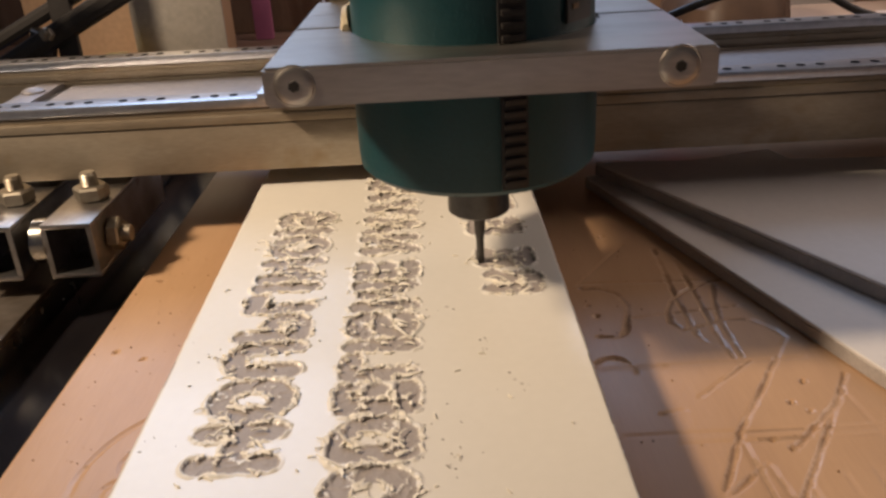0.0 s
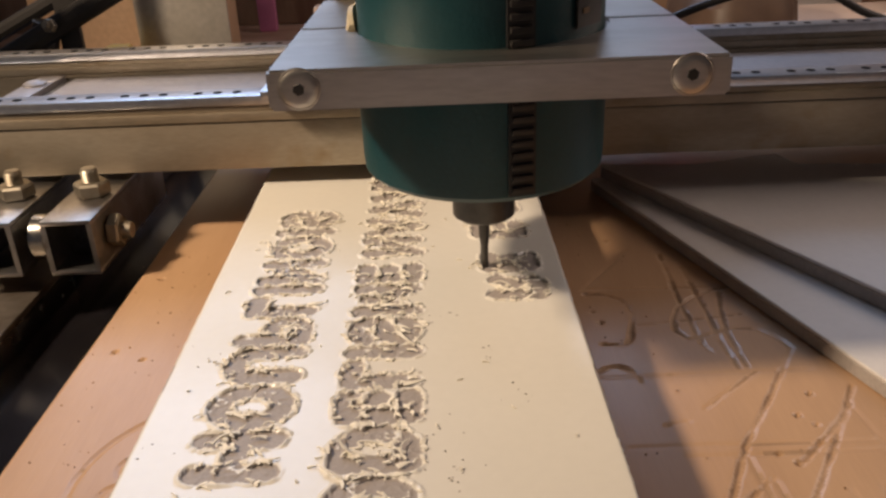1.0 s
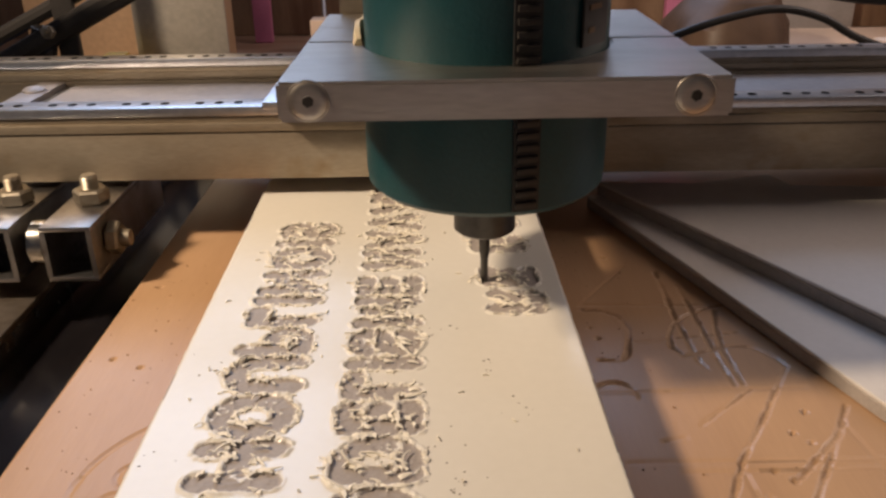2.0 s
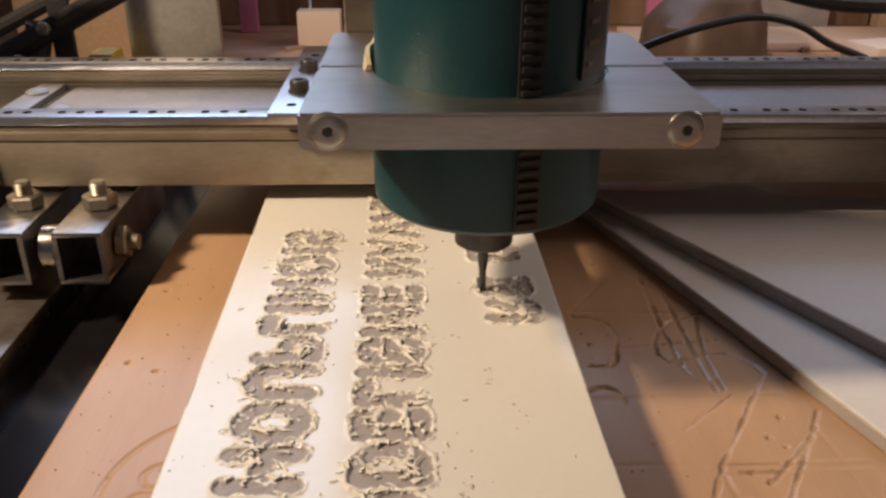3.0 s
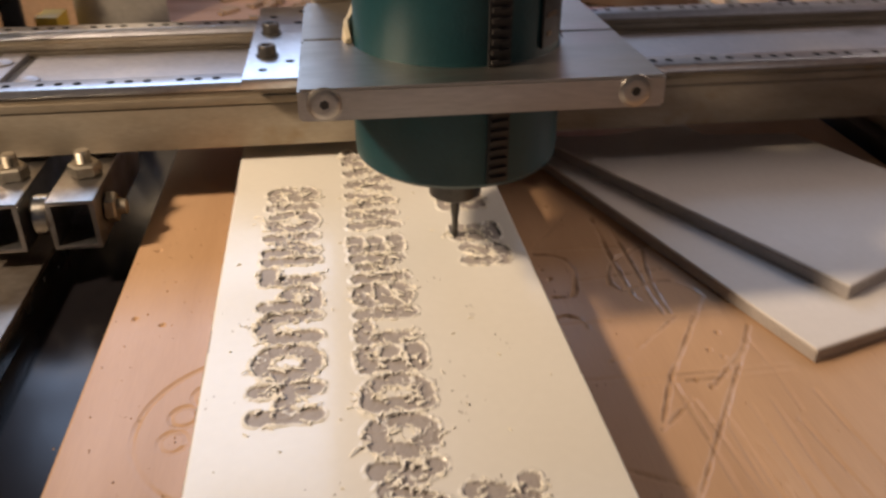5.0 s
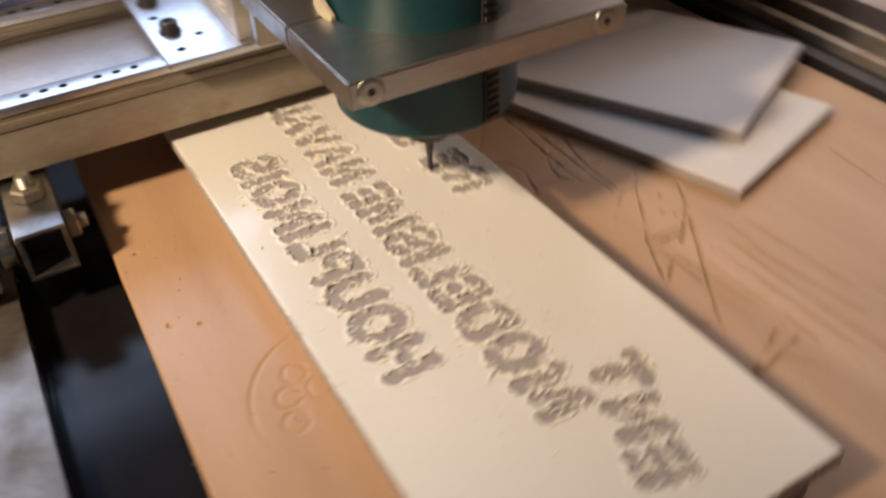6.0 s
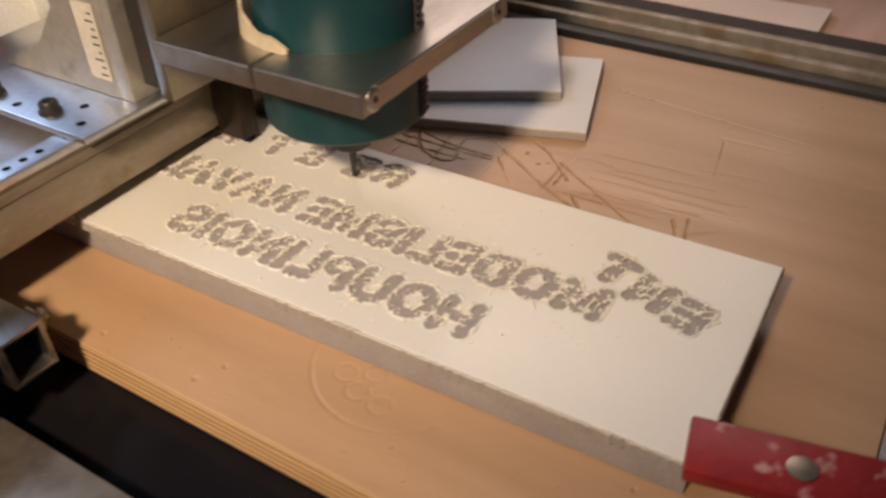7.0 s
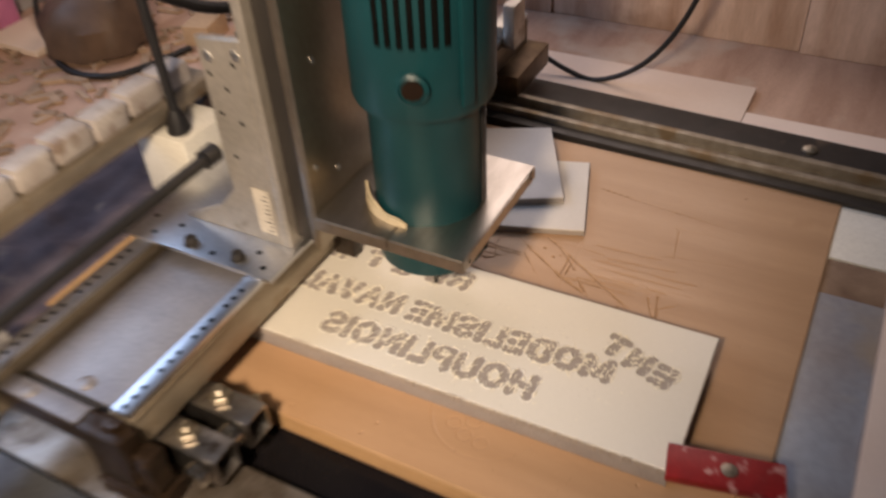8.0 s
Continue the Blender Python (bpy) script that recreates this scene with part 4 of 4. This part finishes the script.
chain = thing("cable_chain", "pale grey plastic cable chain above the rear beam", "cable chain", G)
for k in range(11):
    bm = B()
    u = 0.055 - 0.0385 * k
    block(bm, u - 0.034, u, 0.268, 0.292, 0.1255, 0.1465, 0.004)
    block(bm, u - 0.037, u - 0.030, 0.271, 0.289, 0.1275, 0.1415, 0.002)
    for v in bm.verts:
        v.co += Vector((0, 0, 1)) * 0.0012 * math.sin(k * 2.4) + Vector((noise.noise(v.co * 90), noise.noise(v.co * 90 + Vector((5, 5, 0))), noise.noise(v.co * 90 + Vector((0, 5, 5))))) * 0.0014
    part("link", bm, CHAIN, chain)
bm = B()
block(bm, -0.40, 0.075, 0.264, 0.296, 0.1095, 0.1250, 0.002)
part("tray", bm, ALU_DIRTY, chain, "dusty metal tray under the chain")
bm = B()
block(bm, 0.022, 0.042, 0.271, 0.290, 0.1012, 0.1094, 0.001)
part("bracket", bm, ALU_DIRTY, chain)

# ---- around the machine ----
bm = B()
block(bm, 0.425, 0.576, -0.152, 0.46, -0.0494, -0.0435, 0.001)
single("pale_sheet", bm, PAPER, "pale board lying beside the steel rail", "board")
bm = B()
block(bm, 0.425, 0.516, -0.70, -0.1525, -0.0494, -0.0440, 0.001)
single("narrow_board", bm, PAPER, "narrow pale strip of board beside the rail", "board")
bm = B()
block(bm, -0.12, 0.1880, -0.3225, -0.2740, -0.0494, -0.0020, 0.001)
single("grey_board", bm, GREY_SHEET, "blue-grey stained board at the end of the bed", "board")
# dark brown block put in as the shadow between the two boards
bm = B()
block(bm, 0.1885, 0.2335, -0.3225, -0.2740, -0.0494, -0.0026, 0.001)
single("brown_shadow_strip", bm, WALL_DARK, "dark brown strip standing in for the shadow between the grey and white boards", "batten")
bm = B()
block(bm, -0.12, 0.2335, -0.62, -0.3230, -0.0494, 0.0010, 0.001)
single("pale_board", bm, PAPER, "pale board at the end of the bench", "board")
bm = B()
block(bm, 0.2340, 0.3100, -0.50, -0.2740, -0.0494, -0.0010, 0.001)
single("white_block", bm, WHITE_BOX, "white board end beside the steel rail", "board")

left = thing("end_plate", "blue-grey zinc plate with black screws beside the rail", "metal plate")
bm = B()
block(bm, -0.52, -0.215, -0.12, 0.25, -0.0495, 0.0020, 0.001)
part("sheet", bm, STAINED, left)
for x, y in ((-0.245, 0.03), (-0.275, 0.10), (-0.24, 0.15), (-0.31, 0.05)):
    bm = B()
    lathe(bm, [(0.0045, 0.0021), (0.0045, 0.003), (0.001, 0.0045)], 16, axis=(x, y))
    part("plate_screw", bm, BLACK_STEEL, left)

# clutter behind the gantry
bm = B()
block(bm, -0.2190, -0.1430, 0.425, 0.428, -0.0194, 0.170, 0.0008)
single("metal_sheet", bm, ALU_DULL, "dull metal sheet standing behind the gantry", "metal sheet")
bm = B()
block(bm, -0.40, -0.225, 0.62, 0.80, -0.0494, 0.22, 0.003)
single("cardboard_box", bm, CARDBOARD, "plain tan cardboard box on the workbench", "box")
bm = B()
block(bm, -0.2400, -0.2215, 0.385, 0.415, -0.0194, 0.032, 0.002)
single("yellow_block", bm, YELLOW, "small yellow plastic block", "block")
bm = B()
block(bm, 0.30, 0.69, 0.775, 0.885, -0.0494, -0.038, 0.003)
single("plank_offcut", bm, PAPER, "pale pinkish board lying along the back of the bench", "board")
for x0, x1 in ((-0.222, -0.198), (0.345, 0.380)):
    bm = B()
    block(bm, x0, x1, 0.90, 0.915, -0.0494, 0.40, 0.002)
    single("magenta_post", bm, PINK, "upright magenta plastic strip against the back", "strip", group="magenta strips")
bm = B()
block(bm, 0.385, 0.62, 0.93, 0.95, -0.0494, 0.36, 0.003)
single("grey_board_upright", bm, GREY_PLASTIC, "grey-green board leaning behind the bench", "board")
for x, y, w, d, h, m in ((-0.13, 0.80, 0.055, 0.03, 0.045, PAPER), (-0.06, 0.81, 0.035, 0.03, 0.05, PAPER), (0.52, 0.60, 0.10, 0.05, 0.04, PAPER), (0.42, 0.56, 0.06, 0.04, 0.03, CARDBOARD)):
    bm = B()
    block(bm, x, x + w, y, y + d, -0.0494, h - 0.0494, 0.002, m=Matrix.Translation((x, y, 0)) @ pose(0, 0, 0, 0, 0, 14 * (x > 0)) @ Matrix.Translation((-x, -y, 0)))
    single("wood_scrap", bm, m, "small pale scrap block on the bench", "scrap", group="scraps on the bench")
# dusty cloth spread behind the gantry
verts, faces, n, m = [], [], 44, 22
for layer in (0.0, 0.0016):
    for i in range(n):
        for j in range(m):
            x, y = -0.165 + 0.335 * i / (n - 1), 0.300 + 0.160 * j / (m - 1)
            p = Vector((x, y, 0))
            lift = max(0, 0.006 + 0.012 * noise.noise(p * 22) + 0.006 * noise.noise(p * 60))
            verts.append((x + 0.010 * noise.noise(p * 12 + Vector((3, 0, 0))), y + 0.008 * noise.noise(p * 12 + Vector((0, 8, 0))), -0.0193 + lift + layer))
for i in range(n - 1):
    for j in range(m - 1):
        q = i * m + j
        faces.append((n * m + q, n * m + q + m, n * m + q + m + 1, n * m + q + 1))
        faces.append((q, q + 1, q + m + 1, q + m))
me = bpy.data.meshes.new("cloth")
me.from_pydata(verts, [], faces)
me.materials.append(CLOTH)
for f in me.polygons:
    f.use_smooth = True
tagged(new("cloth", me), "rumpled dusty dark cloth lying behind the gantry", "cloth")
for cx, cy, w, h in ((-0.163, 0.278, 0.024, 0.058), (-0.196, 0.272, 0.020, 0.052)):
    bm = B()
    bmesh.ops.create_icosphere(bm, subdivisions=4, radius=1.0)
    for v in bm.verts:
        k = 1 + 0.28 * noise.noise(v.co * 2.2 + Vector((cx * 90, 0, 0))) + 0.10 * noise.noise(v.co * 6)
        v.co = Vector((cx + w * v.co.x * k, cy + 0.018 * v.co.y * k, -0.0190 + h * 0.5 * (1 + max(-1.0, v.co.z * k))))
    single("crumpled_rag", bm, GREY_PLASTIC, "crumpled pale grey rag tucked behind the rear slide", "rag", group="rags")
# struts on the left behind the beam
strut = thing("strut_frame", "dark greasy metal struts behind the gantry end", "frame")
for p, q, r in (((-0.335, 0.352, 0.015), (-0.170, 0.352, 0.099), 0.0085), ((-0.350, 0.37, 0.030), (-0.235, 0.37, 0.085), 0.0060), ((-0.285, 0.36, -0.019), (-0.262, 0.36, 0.060), 0.0100), ((-0.36, 0.345, 0.012), (-0.255, 0.345, 0.022), 0.0110)):
    bm = B()
    hose(bm, [p, tuple((a + b) / 2 for a, b in zip(p, q)), q], r)
    part("strut", bm, BLACK_STEEL, strut)
bm = B()
block(bm, -0.2560, -0.2400, 0.362, 0.368, -0.0192, 0.130, 0.001, m=Matrix.Translation((0, 0, 0)))
part("flat_bar", bm, BLACK_STEEL, strut, "dark upright flat bar")
for x, z in ((-0.292, 0.030), (-0.272, 0.036), (-0.2500, 0.060)):
    bm = B()
    hexagon(bm, 0.0050, 0, 0.006, m=turned((x, 0.340, z), (0, -1, 0.3)))
    lathe(bm, [(0.0025, 0.0059), (0.0022, 0.0110)], 12, m=turned((x, 0.340, z), (0, -1, 0.3)))
    part("strut_nut", bm, BOLT, strut)

# cables
bm = B()
hose(bm, [(0.150, 0.350, 0.024), (0.2055, 0.350, 0.0484), (0.2500, 0.354, 0.0615), (0.2854, 0.358, 0.0658), (0.318, 0.36, 0.0590), (0.345, 0.36, 0.0447), (0.40, 0.37, 0.020), (0.47, 0.40, -0.044)], 0.0030)
single("black_cable", bm, RUBBER, "black cable arching behind the gantry", "cable")
bm = B()
hose(bm, [(0.20, 0.44, 0.150), (0.27, 0.41, 0.098), (0.33, 0.40, 0.076), (0.385, 0.395, 0.069), (0.45, 0.395, 0.074), (0.53, 0.40, 0.10), (0.62, 0.42, 0.17)], 0.0070)
single("grey_hose", bm, RUBBER, "dark grey hose hanging behind the gantry", "hose")
bm = B()
hose(bm, [(0.520, 0.26, 0.02), (0.520, 0.16, 0.005), (0.520, 0.07, -0.035), (0.520, 0.02, -0.039), (0.520, -0.04, 0.005), (0.520, -0.085, 0.10), (0.53, -0.12, 0.28)], 0.0032)
single("hanging_cable", bm, RUBBER, "black cable hanging over the pale board", "cable")
bm = B()
hose(bm, [(0.47, 0.93, 0.02), (0.40, 0.88, -0.025), (0.34, 0.80, -0.040), (0.285, 0.70, -0.044), (0.30, 0.62, -0.044), (0.40, 0.58, -0.044)], 0.0045)
single("loose_cable", bm, RUBBER, "loose dark cable drooping onto the bench", "cable")
bm = B()
lathe(bm, [(0.10, -0.0494), (0.135, -0.02), (0.13, 0.05), (0.10, 0.10), (0.05, 0.12), (0.01, 0.125)], 28)
for v in bm.verts:
    v.co *= 0.55 + 0.08 * noise.noise(v.co * 14)
    v.co.z = max(v.co.z - 0.03, -0.0494)
    v.co += Vector((0.37, 0.72, 0))
single("canvas_bag", bm, LEATHER, "slumped dark brown bag on the dusty bench", "bag")
# offcut chips over the dusty bench
rng = np.random.default_rng(77)
verts, faces = [], []
for _ in range(420):
    x, y = rng.uniform(-0.15, 0.75), rng.uniform(0.48, 0.90)
    a, l, w, h = rng.uniform(0, 3.14), rng.uniform(0.004, 0.022), rng.uniform(0.002, 0.006), rng.uniform(0.002, 0.006)
    c, s = math.cos(a), math.sin(a)
    base = len(verts)
    for z in (-0.0495, -0.0495 + h):
        for du, dv in ((-l, -w), (l, -w), (l * 0.9, w), (-l * 0.85, w)):
            verts.append((x + du * c - dv * s, y + du * s + dv * c, z))
    faces += [tuple(base + i for i in f) for f in ((4, 5, 6, 7), (0, 1, 5, 4), (1, 2, 6, 5), (2, 3, 7, 6), (3, 0, 4, 7))]
me = bpy.data.meshes.new("wood_chips")
me.from_pydata(verts, [], faces)
CHIP = material("pale_wood_chips", (0.52, 0.38, 0.27), 0.7, dark=(0.34, 0.23, 0.15), scale=60, vary=0.4)
me.materials.append(CHIP)
tagged(new("wood_chips", me), "scattered wood chips and splinters on the bench", "wood chips", kind="stuff")
